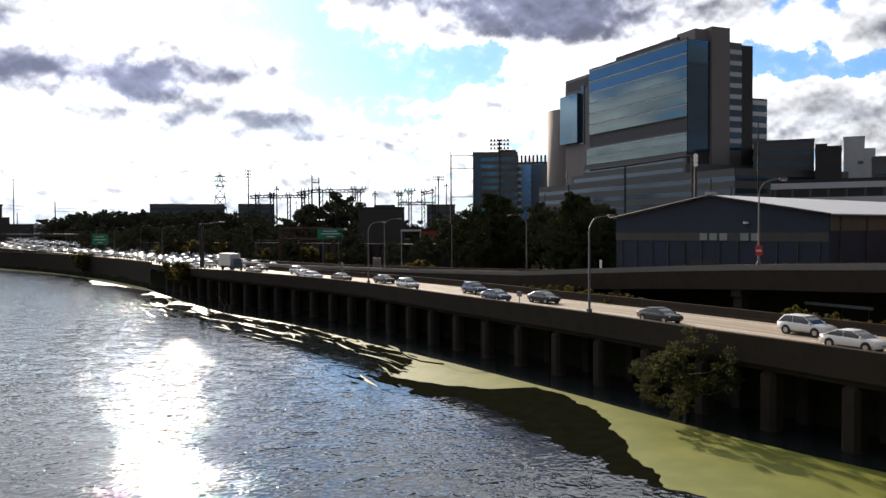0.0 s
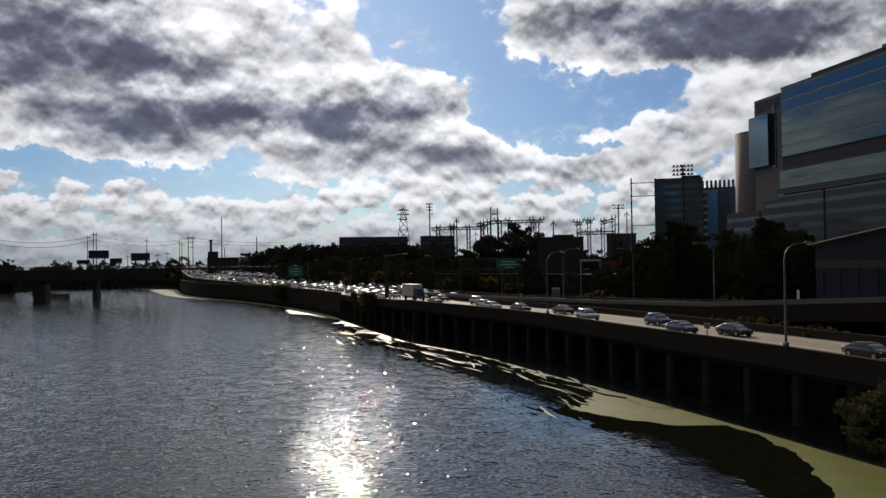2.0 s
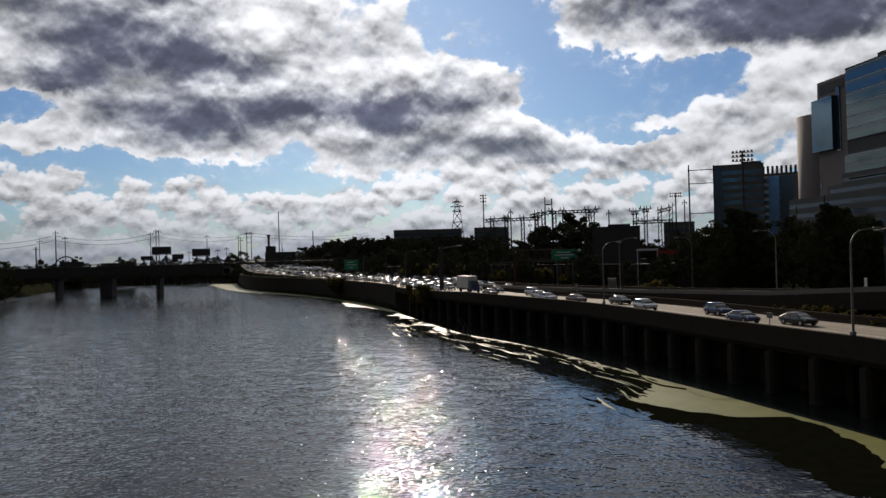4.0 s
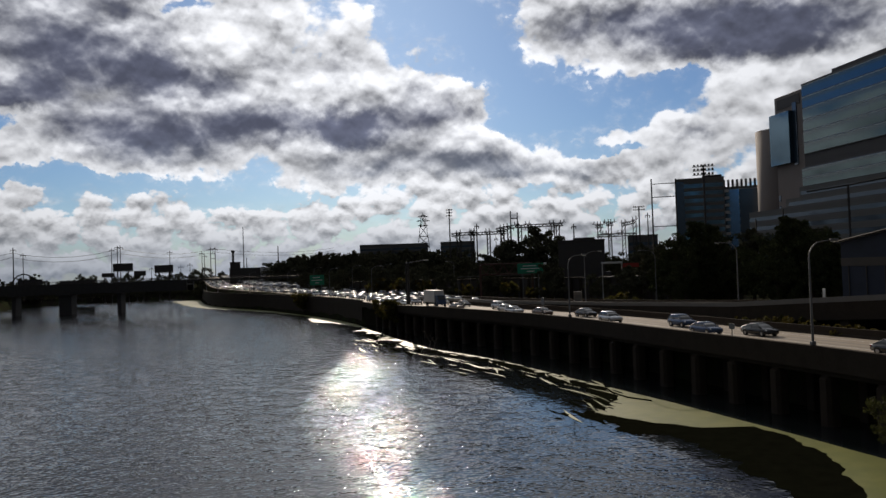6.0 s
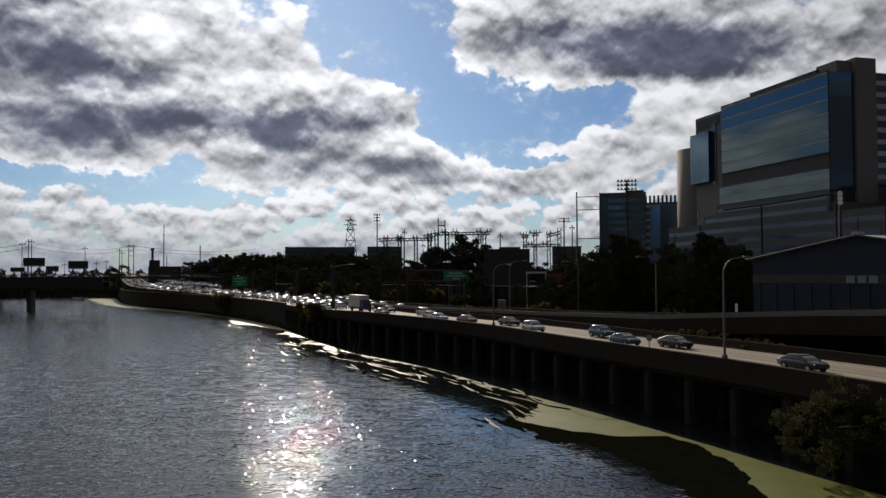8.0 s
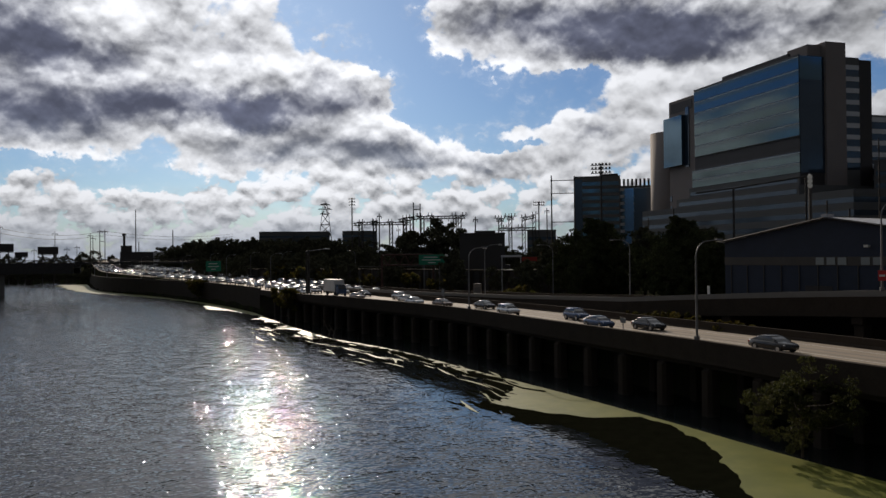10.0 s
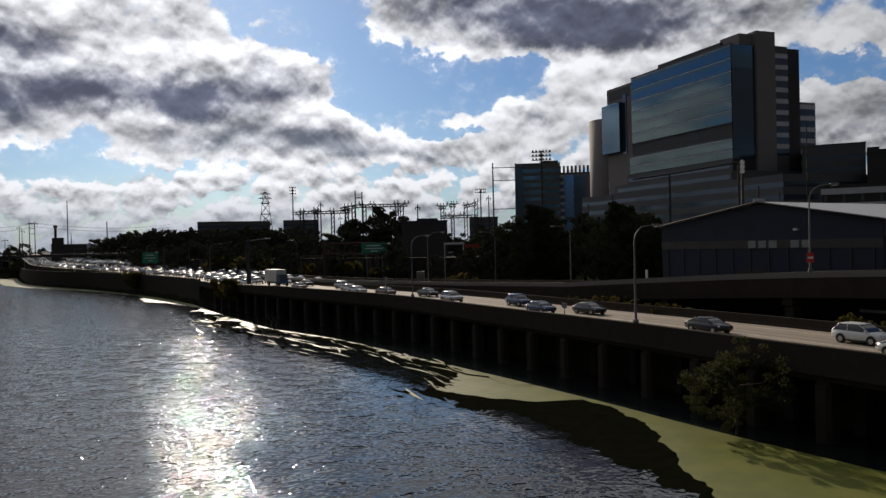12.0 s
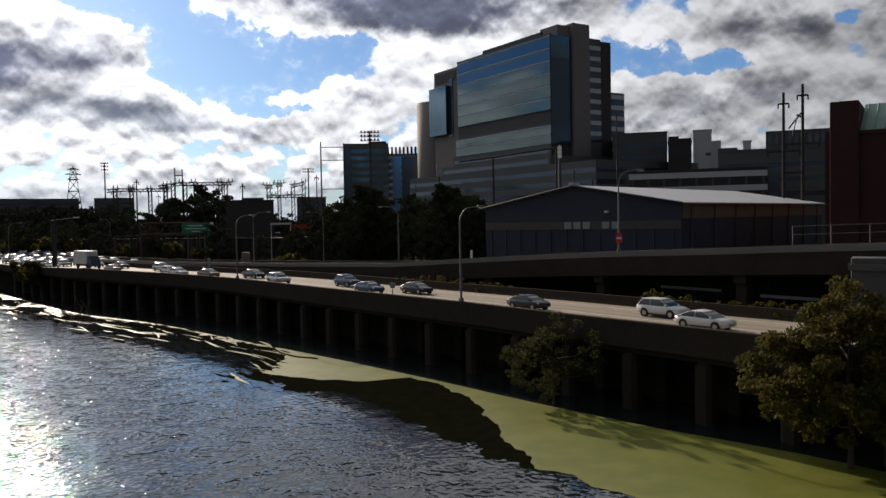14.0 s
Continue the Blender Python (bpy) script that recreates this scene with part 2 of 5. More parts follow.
M = {
    "water": water_material(),
    "algae": material("duckweed", (0.135, 0.15, 0.018), 0.55, var=0.16, scale=0.35, bump=0.01, fine=40, tint=(0.16, 0.168, 0.026), spec=0.35),
    "weed": material("weed_and_reflection", (0.008, 0.0085, 0.005), 0.95, var=0.5, scale=0.8, bump=0.02, spec=0),
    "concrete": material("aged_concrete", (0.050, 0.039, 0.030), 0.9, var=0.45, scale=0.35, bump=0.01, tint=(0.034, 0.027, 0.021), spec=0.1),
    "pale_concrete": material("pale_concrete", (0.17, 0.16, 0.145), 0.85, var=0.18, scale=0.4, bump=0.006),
    "road": material("worn_concrete_road", (0.33, 0.265, 0.19), 0.75, var=0.2, scale=0.5, bump=0.004, tint=(0.26, 0.21, 0.155)),
    "asphalt": material("asphalt", (0.055, 0.055, 0.055), 0.85, var=0.2, scale=0.6, bump=0.004),
    "soil": material("dark_soil", (0.03, 0.026, 0.02), 0.95, var=0.4, scale=0.15, bump=0.03, tint=(0.028, 0.034, 0.016), spec=0),
    "road_wear": material("tyre_darkened_concrete", (0.235, 0.20, 0.155), 0.75, var=0.22, scale=0.4, tint=(0.20, 0.17, 0.135)),
    "paint_line": material("road_paint", (0.6, 0.58, 0.52), 0.7, var=0.2, scale=1.5),
    "steel": material("galvanised_steel", (0.17, 0.17, 0.175), 0.6, 0.4, var=0.15, scale=2.0),
    "dark_steel": material("dark_weathered_steel", (0.05, 0.045, 0.042), 0.7, 0.3, var=0.3, scale=0.8),
    "rust": material("rusty_steel", (0.09, 0.045, 0.035), 0.8, 0.2, var=0.3, scale=0.8),
    "lamp_glass": material("lamp_lens", (0.75, 0.75, 0.7), 0.25, var=0.05),
    "wood_pole": material("creosoted_pole", (0.032, 0.025, 0.02), 0.9, var=0.3, scale=1.0),
    "siding": material("blue_grey_siding", (0.045, 0.054, 0.08), 0.6, 0.0, var=0.22, scale=0.3, tint=(0.037, 0.045, 0.063), spec=0.2),
    "siding_grey": material("grey_brown_siding", (0.08, 0.07, 0.06), 0.7, 0.0, var=0.2, scale=0.3),
    "siding_tan": material("tan_siding", (0.15, 0.12, 0.085), 0.7, var=0.2, scale=0.3),
    "white_roof": material("white_metal_roof", (0.45, 0.455, 0.47), 0.5, 0.1, var=0.1, scale=0.2),
    "glass_blue": material("blue_mirror_glass", (0.08, 0.135, 0.178), 0.05, 0.85, var=0.12, scale=0.06, fine=6),
    "glass_green": material("green_mirror_glass", (0.10, 0.138, 0.14), 0.06, 0.85, var=0.16, scale=0.07, fine=5),
    "glass_bright": material("bright_blue_glass", (0.13, 0.25, 0.42), 0.08, 0.8, var=0.12, scale=0.08),
    "edge_strip": material("pale_floor_edge_metal", (0.30, 0.32, 0.31), 0.4, 0.5, var=0.1, scale=0.2),
    "glass_pale": material("pale_spandrel_glass", (0.105, 0.13, 0.135), 0.12, 0.7, var=0.1, scale=0.06, fine=6),
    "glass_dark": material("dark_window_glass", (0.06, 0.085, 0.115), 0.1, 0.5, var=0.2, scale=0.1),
    "stone": material("tan_stone", (0.25, 0.215, 0.20), 0.8, var=0.12, scale=0.12, bump=0.01),
    "stone_grey": material("grey_stone", (0.125, 0.124, 0.12), 0.8, var=0.12, scale=0.12, bump=0.01),
    "panel_dark": material("dark_panel", (0.04, 0.034, 0.033), 0.6, var=0.2, scale=0.2),
    "panel_grey": material("grey_panel", (0.10, 0.10, 0.10), 0.7, var=0.15, scale=0.15),
    "white_panel": material("white_panel", (0.6, 0.6, 0.6), 0.6, var=0.1, scale=0.2),
    "brick": material("red_brick", (0.06, 0.021, 0.016), 0.9, var=0.2, scale=0.4, bump=0.01, fine=30),
    "copper": material("green_metal_roof", (0.16, 0.27, 0.22), 0.6, 0.2, var=0.2, scale=0.3),
    "bark": material("bark", (0.07, 0.052, 0.038), 0.95, var=0.35, scale=3.0, bump=0.02),
    "leaf_green": material("green_leaves", (0.045, 0.05, 0.016), 0.75, var=0.2, scale=0.6, tint=(0.06, 0.06, 0.02), per_island=0.45, spec=0.15, glow=0.4),
    "leaf_yellow": material("yellowing_leaves", (0.10, 0.078, 0.018), 0.75, var=0.25, scale=0.5, tint=(0.06, 0.062, 0.016), per_island=0.55, spec=0.15, glow=0.4),
    "needles": material("conifer_needles", (0.06, 0.068, 0.032), 0.7, var=0.25, scale=0.6, per_island=0.45, spec=0),
    # lighter, greyer leaves: haze over the far trees is put into the colour
    "leaf_far": material("far_leaves", (0.085, 0.085, 0.055), 0.8, var=0.3, scale=0.1, per_island=0.4, spec=0),
    "sign_green": material("green_sign_sheet", (0.01, 0.22, 0.12), 0.5, var=0.1, scale=1.0),
    "sign_white": material("white_sign_lettering", (0.7, 0.72, 0.7), 0.5, var=0.05),
    "sign_red": material("red_sign_sheet", (0.5, 0.03, 0.03), 0.5, var=0.1),
    "red_cloth": material("red_sheet", (0.35, 0.03, 0.02), 0.7, var=0.1),
    "sign_back": material("grey_sign_back", (0.2, 0.2, 0.2), 0.6, 0.3, var=0.1),
    "tyre": material("tyre_rubber", (0.02, 0.02, 0.02), 0.9, var=0.2, scale=8),
    "rim": material("alloy_rim", (0.5, 0.5, 0.5), 0.35, 0.9, var=0.1, scale=8),
    "car_glass": material("car_glass", (0.025, 0.03, 0.035), 0.06, 0.0, var=0.1, scale=1.0, spec=0.8),
    "head_lamp": material("headlamp_lens", (0.7, 0.72, 0.75), 0.12, 0.2, var=0.05),
    "tail_lamp": material("tail_lamp_lens", (0.3, 0.01, 0.01), 0.2, var=0.05),
    "trim": material("black_trim", (0.025, 0.025, 0.025), 0.6, var=0.1),
    "truck_box": material("truck_box_panel", (0.6, 0.6, 0.58), 0.6, var=0.12, scale=0.5),
}
PAINTS = {n: material(n + "_car_paint", c, r, mt, var=0.04, scale=1.0) for n, c, r, mt in (
    ("white", (0.72, 0.72, 0.70), 0.25, 0.0), ("silver", (0.45, 0.46, 0.47), 0.3, 0.6), ("grey", (0.2, 0.2, 0.21), 0.3, 0.5),
    ("black", (0.02, 0.02, 0.022), 0.22, 0.0), ("blue", (0.04, 0.07, 0.14), 0.25, 0.3), ("bronze", (0.14, 0.10, 0.08), 0.3, 0.5))}


# ---------------------------------------------------------------- mesh helpers
def mesh_of(name, bm, mat, smooth_faces=False):
    me = bpy.data.meshes.new(name)
    bm.normal_update()
    bm.to_mesh(me)
    bm.free()
    if mat:
        me.materials.append(M[mat] if isinstance(mat, str) else mat)
    if smooth_faces:
        me.polygons.foreach_set("use_smooth", [True] * len(me.polygons))
    return me


def thing(name, place=(0, 0, 0), label="", category="", group="", kind="", turn=0.0):
    ob = new(name)
    ob.empty_display_size = 0.2
    ob.matrix_basis = pose(*place, 0, 0, turn)
    return tagged(ob, label, category, group, kind)


def part(name, bm, mat, parent, label="", smooth_faces=False):
    me = bm if isinstance(bm, bpy.types.Mesh) else mesh_of(name, bm, mat, smooth_faces)
    ob = new(name, me)
    ob.parent = parent
    if label:
        ob["label"] = label
    return ob


def single(name, bm, mat, label="", category="", group="", kind="", place=(0, 0, 0), turn=0.0):
    me = bm if isinstance(bm, bpy.types.Mesh) else mesh_of(name, bm, mat)
    ob = new(name, me)
    ob.matrix_basis = pose(*place, 0, 0, turn)
    return tagged(ob, label, category, group, kind)


def from_lists(name, verts, faces, mat, smooth_faces=False):
    me = bpy.data.meshes.new(name)
    me.from_pydata([tuple(v) for v in verts], [], [tuple(f) for f in faces])
    me.materials.append(M[mat] if isinstance(mat, str) else mat)
    if smooth_faces:
        me.polygons.foreach_set("use_smooth", [True] * len(me.polygons))
    me.update()
    return me


def box(bm, x0, x1, y0, y1, z0, z1, bevel=0.0):
    m = Matrix.LocRotScale(((x0 + x1) / 2, (y0 + y1) / 2, (z0 + z1) / 2), None, (abs(x1 - x0), abs(y1 - y0), abs(z1 - z0)))
    made = bmesh.ops.create_cube(bm, size=1.0, matrix=m)["verts"]
    if bevel:
        edges = {e for v in made for e in v.link_edges}
        bmesh.ops.bevel(bm, geom=list(edges), offset=bevel, segments=1, affect="EDGES")
    return bm


def boxes(*specs, bevel=0.0):
    bm = bmesh.new()
    for s in specs:
        box(bm, *s, bevel=bevel)
    return bm


def tube(bm, a, b, r0, r1=None, seg=8):
    a, b = Vector(a), Vector(b)
    r1 = r0 if r1 is None else r1
    m = Matrix.Translation((a + b) / 2) @ (b - a).to_track_quat("Z", "Y").to_matrix().to_4x4()
    bmesh.ops.create_cone(bm, cap_ends=True, segments=seg, radius1=r0, radius2=r1, depth=(b - a).length, matrix=m)
    return bm


def tubes(*specs, seg=6):
    bm = bmesh.new()
    for a, b, r in specs:
        tube(bm, a, b, r, r, seg)
    return bm


def bent(points, r0, r1, seg=8):
    """A bent, tapering tube through the points."""
    bm = bmesh.new()
    rings = []
    n = len(points)
    for i, p in enumerate(points):
        p = Vector(p)
        d = (Vector(points[min(i + 1, n - 1)]) - Vector(points[max(i - 1, 0)])).normalized()
        q = d.to_track_quat("Z", "Y")
        r = r0 + (r1 - r0) * i / (n - 1)
        rings.append([bm.verts.new(p + q @ Vector((r * math.cos(a), r * math.sin(a), 0))) for a in [2 * math.pi * k / seg for k in range(seg)]])
    for u, v in zip(rings, rings[1:]):
        for k in range(seg):
            bm.faces.new((u[k], u[(k + 1) % seg], v[(k + 1) % seg], v[k]))
    bm.faces.new(rings[0][::-1])
    bm.faces.new(rings[-1])
    return bm


def bearing(azimuth, distance):
    return distance * math.sin(radians(azimuth)), distance * math.cos(radians(azimuth))


# ---------------------------------------------------------------- the line of the expressway
EDGE = np.array([(75, -45), (60, -13), (44, 18.5), (36, 34.5), (28.1, 50.1), (21.5, 62), (14, 76.3), (1.3, 98), (-17, 129),
                 (-50, 171), (-100, 243), (-150, 300), (-212, 362), (-262, 435), (-325, 535), (-420, 690), (-560, 920), (-1500, 2400)], float)


def spline(points, steps=24):
    q = np.vstack([2 * points[0] - points[1], points, 2 * points[-1] - points[-2]])
    out = []
    for i in range(1, len(q) - 2):
        a, b, c, d = q[i - 1:i + 3]
        for k in range(steps):
            u = k / steps
            out.append(0.5 * (2 * b + (c - a) * u + (2 * a - 5 * b + 4 * c - d) * u * u + (3 * b - a - 3 * c + d) * u ** 3))
    return np.array(out + [points[-1]])


LINE = spline(EDGE)
ALONG = np.concatenate([[0], np.cumsum(np.hypot(*np.diff(LINE, axis=0).T))])
WAY = np.gradient(LINE, axis=0)
WAY /= np.hypot(*WAY.T)[:, None]


def on_road(s, n=0.0, z=0.0):
    """The point s metres along the river edge of the expressway and n metres inland of it."""
    x, y = np.interp(s, ALONG, LINE[:, 0]), np.interp(s, ALONG, LINE[:, 1])
    tx, ty = np.interp(s, ALONG, WAY[:, 0]), np.interp(s, ALONG, WAY[:, 1])
    return Vector((x + ty * n, y - tx * n, z))


def heading(s):
    tx, ty = np.interp(s, ALONG, WAY[:, 0]), np.interp(s, ALONG, WAY[:, 1])
    return math.degrees(math.atan2(ty, tx))


def road_z(s):
    """Height of the river-side carriageway, which climbs beyond the bend."""
    return float(np.interp(s, [300, 420, 560, 800], [6.0, 7.2, 9.5, 14.5]))


def low_z(s):
    """Height of the inland carriageway."""
    return float(np.interp(s, [250, 330, 420, 560, 800], [5.15, 6.2, 7.6, 10.4, 15.5]))


def ribbon(name, stations, profile, mat, closed=True):
    """A solid swept along the road. profile(s) gives the (n, z) corners of its section."""
    verts, faces = [], []
    k = len(profile(stations[0]))
    for s in stations:
        verts += [on_road(s, n, z) for n, z in profile(s)]
    for i in range(len(stations) - 1):
        for j in range(k if closed else k - 1):
            a, b = i * k + j, i * k + (j + 1) % k
            faces.append((a, a + k, b + k, b))
    if closed:
        faces.append(tuple(range(k)))
        faces.append(tuple(range((len(stations) - 1) * k, len(stations) * k))[::-1])
    return from_lists(name, verts, faces, mat)


def steps(a, b, d):
    n = max(1, round((b - a) / d))
    return [a + (b - a) * i / n for i in range(n + 1)]


# ---------------------------------------------------------------- water and land
def make_ground():
    bm = bmesh.new()
    bmesh.ops.create_grid(bm, x_segments=1, y_segments=1, size=4800)
    single("water", bm, "water", "dark rippled river water glinting under the sun", "river", kind="structure")
    verts, faces = [], []
    ss = steps(0, 230, 10) + steps(240, 640, 20) + [800, 1100, 1500, 1900]
    for s in ss:
        n = 6.2 if s < 285 else max(0.6, 6.2 - (s - 285) * 0.4)
        for p, dz in ((on_road(s, n - 0.9, -1.0), 0), (on_road(s, n, 4.9), 0), (on_road(s, n, 4.9) + Vector((250, 155, 0)), 0), (on_road(s, n, 4.9) + Vector((3800, 2370, 0)), 0)):
            verts.append(p)
    for i in range(len(ss) - 1):
        for j in range(3):
            a = i * 4 + j
            faces.append((a, a + 1, a + 5, a + 4))
    single("ground", from_lists("ground", verts, faces, "soil"), None, "dark earth bank and flat land beyond the expressway", "ground", kind="structure")
    bank = [(-900, -300), (-420, -60), (-250, 110), (-210, 184), (-278, 258), (-320, 316), (-380, 418), (-368, 480), (-322, 500), (-262, 450), (-330, 760), (-1200, 2600), (-3800, 2900), (-3800, -300)]
    bm = bmesh.new()
    top = [bm.verts.new((x, y, 4.8)) for x, y in bank]
    low = [bm.verts.new((x + (6 if i < 7 else 0), y - (0 if i < 7 else 6), -1.0)) for i, (x, y) in enumerate(bank)]
    bm.faces.new(top)
    for i in range(len(bank)):
        j = (i + 1) % len(bank)
        bm.faces.new((top[i], top[j], low[j], low[i]))
    single("ground_far_bank", bm, "soil", "low wooded far bank of the river", "ground", kind="structure")


make_ground()


# ---------------------------------------------------------------- viaduct, ramp
def make_viaduct():
    v = thing("viaduct", label="long weathered concrete expressway viaduct on square piers", category="viaduct", kind="structure")
    def top(s):
        return road_z(s) + float(np.interp(s, [240, 275], [1.0, 0.3]))
    def inset(s):
        return float(np.interp(s, [320, 420], [0.45, 2.4]))
    ss = steps(55, 980, 4)
    part("deck", ribbon("deck", ss, lambda s: [(inset(s), 5.3), (inset(s), road_z(s)), (15.2, road_z(s)), (15.2, 5.3)], "road"), None, v, "worn pale concrete roadway")
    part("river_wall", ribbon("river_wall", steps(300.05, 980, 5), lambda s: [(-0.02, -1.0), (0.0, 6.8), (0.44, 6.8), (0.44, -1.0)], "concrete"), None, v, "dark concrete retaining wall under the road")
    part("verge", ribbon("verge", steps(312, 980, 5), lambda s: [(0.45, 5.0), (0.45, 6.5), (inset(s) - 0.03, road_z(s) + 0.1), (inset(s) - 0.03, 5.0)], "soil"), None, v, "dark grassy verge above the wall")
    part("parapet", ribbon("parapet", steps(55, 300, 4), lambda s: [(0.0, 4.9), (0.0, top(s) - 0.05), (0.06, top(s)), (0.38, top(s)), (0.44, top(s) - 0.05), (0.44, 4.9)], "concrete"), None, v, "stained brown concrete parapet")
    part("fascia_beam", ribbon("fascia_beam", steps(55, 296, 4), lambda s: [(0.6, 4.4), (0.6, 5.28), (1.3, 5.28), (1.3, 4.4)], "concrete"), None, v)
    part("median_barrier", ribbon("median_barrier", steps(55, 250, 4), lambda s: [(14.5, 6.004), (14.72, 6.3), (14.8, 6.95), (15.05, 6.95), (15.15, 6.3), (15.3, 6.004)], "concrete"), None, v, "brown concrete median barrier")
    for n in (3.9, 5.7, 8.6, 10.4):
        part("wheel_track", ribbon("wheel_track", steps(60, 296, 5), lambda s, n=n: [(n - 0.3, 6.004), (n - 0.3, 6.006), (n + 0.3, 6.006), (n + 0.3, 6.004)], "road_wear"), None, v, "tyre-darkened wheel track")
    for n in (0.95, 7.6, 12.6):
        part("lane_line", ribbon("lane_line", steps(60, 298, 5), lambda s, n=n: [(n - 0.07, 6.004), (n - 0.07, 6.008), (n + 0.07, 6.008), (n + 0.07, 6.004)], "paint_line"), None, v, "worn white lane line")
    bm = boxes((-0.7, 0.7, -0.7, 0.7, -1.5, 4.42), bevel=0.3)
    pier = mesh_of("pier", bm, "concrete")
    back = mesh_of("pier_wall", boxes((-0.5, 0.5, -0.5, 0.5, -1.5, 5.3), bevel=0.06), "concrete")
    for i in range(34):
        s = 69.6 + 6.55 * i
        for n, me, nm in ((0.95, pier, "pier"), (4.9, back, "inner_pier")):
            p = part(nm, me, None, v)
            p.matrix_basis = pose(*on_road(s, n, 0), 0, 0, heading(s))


def ramp_n(s):
    return float(np.interp(s, [60, 105, 133, 154, 172, 200, 240, 320], [22.5, 22.0, 20.5, 19.0, 17.2, 16.0, 15.7, 15.6]))


def ramp_z(s):
    return float(np.interp(s, [60, 105, 121, 133, 144, 154, 172, 200, 240, 320], [13.6, 12.4, 11.7, 11.2, 10.6, 10.0, 8.9, 8.05, 7.5, 7.0]))




def make_ramp():
    r = thing("ramp", label="rising concrete slip road with a pale parapet", category="ramp", kind="structure")
    ss = steps(60, 300, 4)
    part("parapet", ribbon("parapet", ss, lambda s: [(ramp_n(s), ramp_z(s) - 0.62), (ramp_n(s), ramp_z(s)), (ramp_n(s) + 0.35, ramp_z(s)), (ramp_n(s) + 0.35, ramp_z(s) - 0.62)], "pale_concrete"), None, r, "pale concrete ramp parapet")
    # darker concrete than the parapet: the girder's shade is put into its colour
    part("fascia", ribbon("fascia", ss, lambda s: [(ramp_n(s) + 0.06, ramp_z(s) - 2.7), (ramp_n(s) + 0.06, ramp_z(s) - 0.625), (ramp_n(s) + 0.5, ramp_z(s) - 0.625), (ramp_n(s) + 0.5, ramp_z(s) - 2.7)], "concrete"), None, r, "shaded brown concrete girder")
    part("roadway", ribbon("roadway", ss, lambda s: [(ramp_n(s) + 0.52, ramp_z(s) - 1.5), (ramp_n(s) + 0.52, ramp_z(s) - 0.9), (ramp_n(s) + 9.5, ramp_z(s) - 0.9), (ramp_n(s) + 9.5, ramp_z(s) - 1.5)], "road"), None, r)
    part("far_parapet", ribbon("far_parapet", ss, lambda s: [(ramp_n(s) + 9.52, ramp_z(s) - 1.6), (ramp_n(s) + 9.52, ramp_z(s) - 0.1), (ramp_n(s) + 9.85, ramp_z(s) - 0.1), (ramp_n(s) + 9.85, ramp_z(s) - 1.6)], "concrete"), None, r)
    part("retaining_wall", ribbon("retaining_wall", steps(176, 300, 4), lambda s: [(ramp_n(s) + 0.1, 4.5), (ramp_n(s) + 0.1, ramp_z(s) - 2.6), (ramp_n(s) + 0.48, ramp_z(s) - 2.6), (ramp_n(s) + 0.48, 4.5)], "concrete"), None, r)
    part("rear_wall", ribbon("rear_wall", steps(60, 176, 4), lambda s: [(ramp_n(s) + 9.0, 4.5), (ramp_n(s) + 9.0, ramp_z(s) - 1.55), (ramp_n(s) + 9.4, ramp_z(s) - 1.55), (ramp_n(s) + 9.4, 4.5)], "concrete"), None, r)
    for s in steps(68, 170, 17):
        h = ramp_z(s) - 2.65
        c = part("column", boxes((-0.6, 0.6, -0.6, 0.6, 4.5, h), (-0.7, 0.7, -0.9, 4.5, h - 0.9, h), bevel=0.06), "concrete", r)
        c.matrix_basis = pose(*on_road(s, ramp_n(s) + 1.2, 0), 0, 0, heading(s) - 180)
    lower = thing("lower_carriageway", label="shaded asphalt carriageway passing under the slip road", category="road", kind="structure")
    part("asphalt", ribbon("asphalt", steps(60, 980, 8), lambda s: [(17.8, 4.7), (17.8, low_z(s)), (37.5, low_z(s)), (37.5, 4.7)], "asphalt"), None, lower)


make_ramp()
make_viaduct()


# ---------------------------------------------------------------- buildings
def bands(parent, x0, x1, y, z0, floors, height, glass, wall, glass_part=0.62, proud=0.06, dy=-1):
    """Storeys of ribbon windows and spandrels on the face y, standing off it by a little."""
    for i in range(floors):
        a = z0 + i * height
        part("window_band", boxes((x0, x1, y, y + dy * proud, a, a + height * glass_part)), glass, parent)
        part("spandrel_band", boxes((x0, x1, y, y + dy * (proud + 0.12), a + height * glass_part, a + height)), wall, parent)


def side_bands(parent, x, y0, y1, z0, floors, height, glass, wall, glass_part=0.62, dx=-1):
    for i in range(floors):
        a = z0 + i * height
        part("window_band", boxes((x, x + dx * 0.06, y0, y1, a, a + height * glass_part)), glass, parent)
        part("spandrel_band", boxes((x, x + dx * 0.18, y0, y1, a + height * glass_part, a + height)), wall, parent)


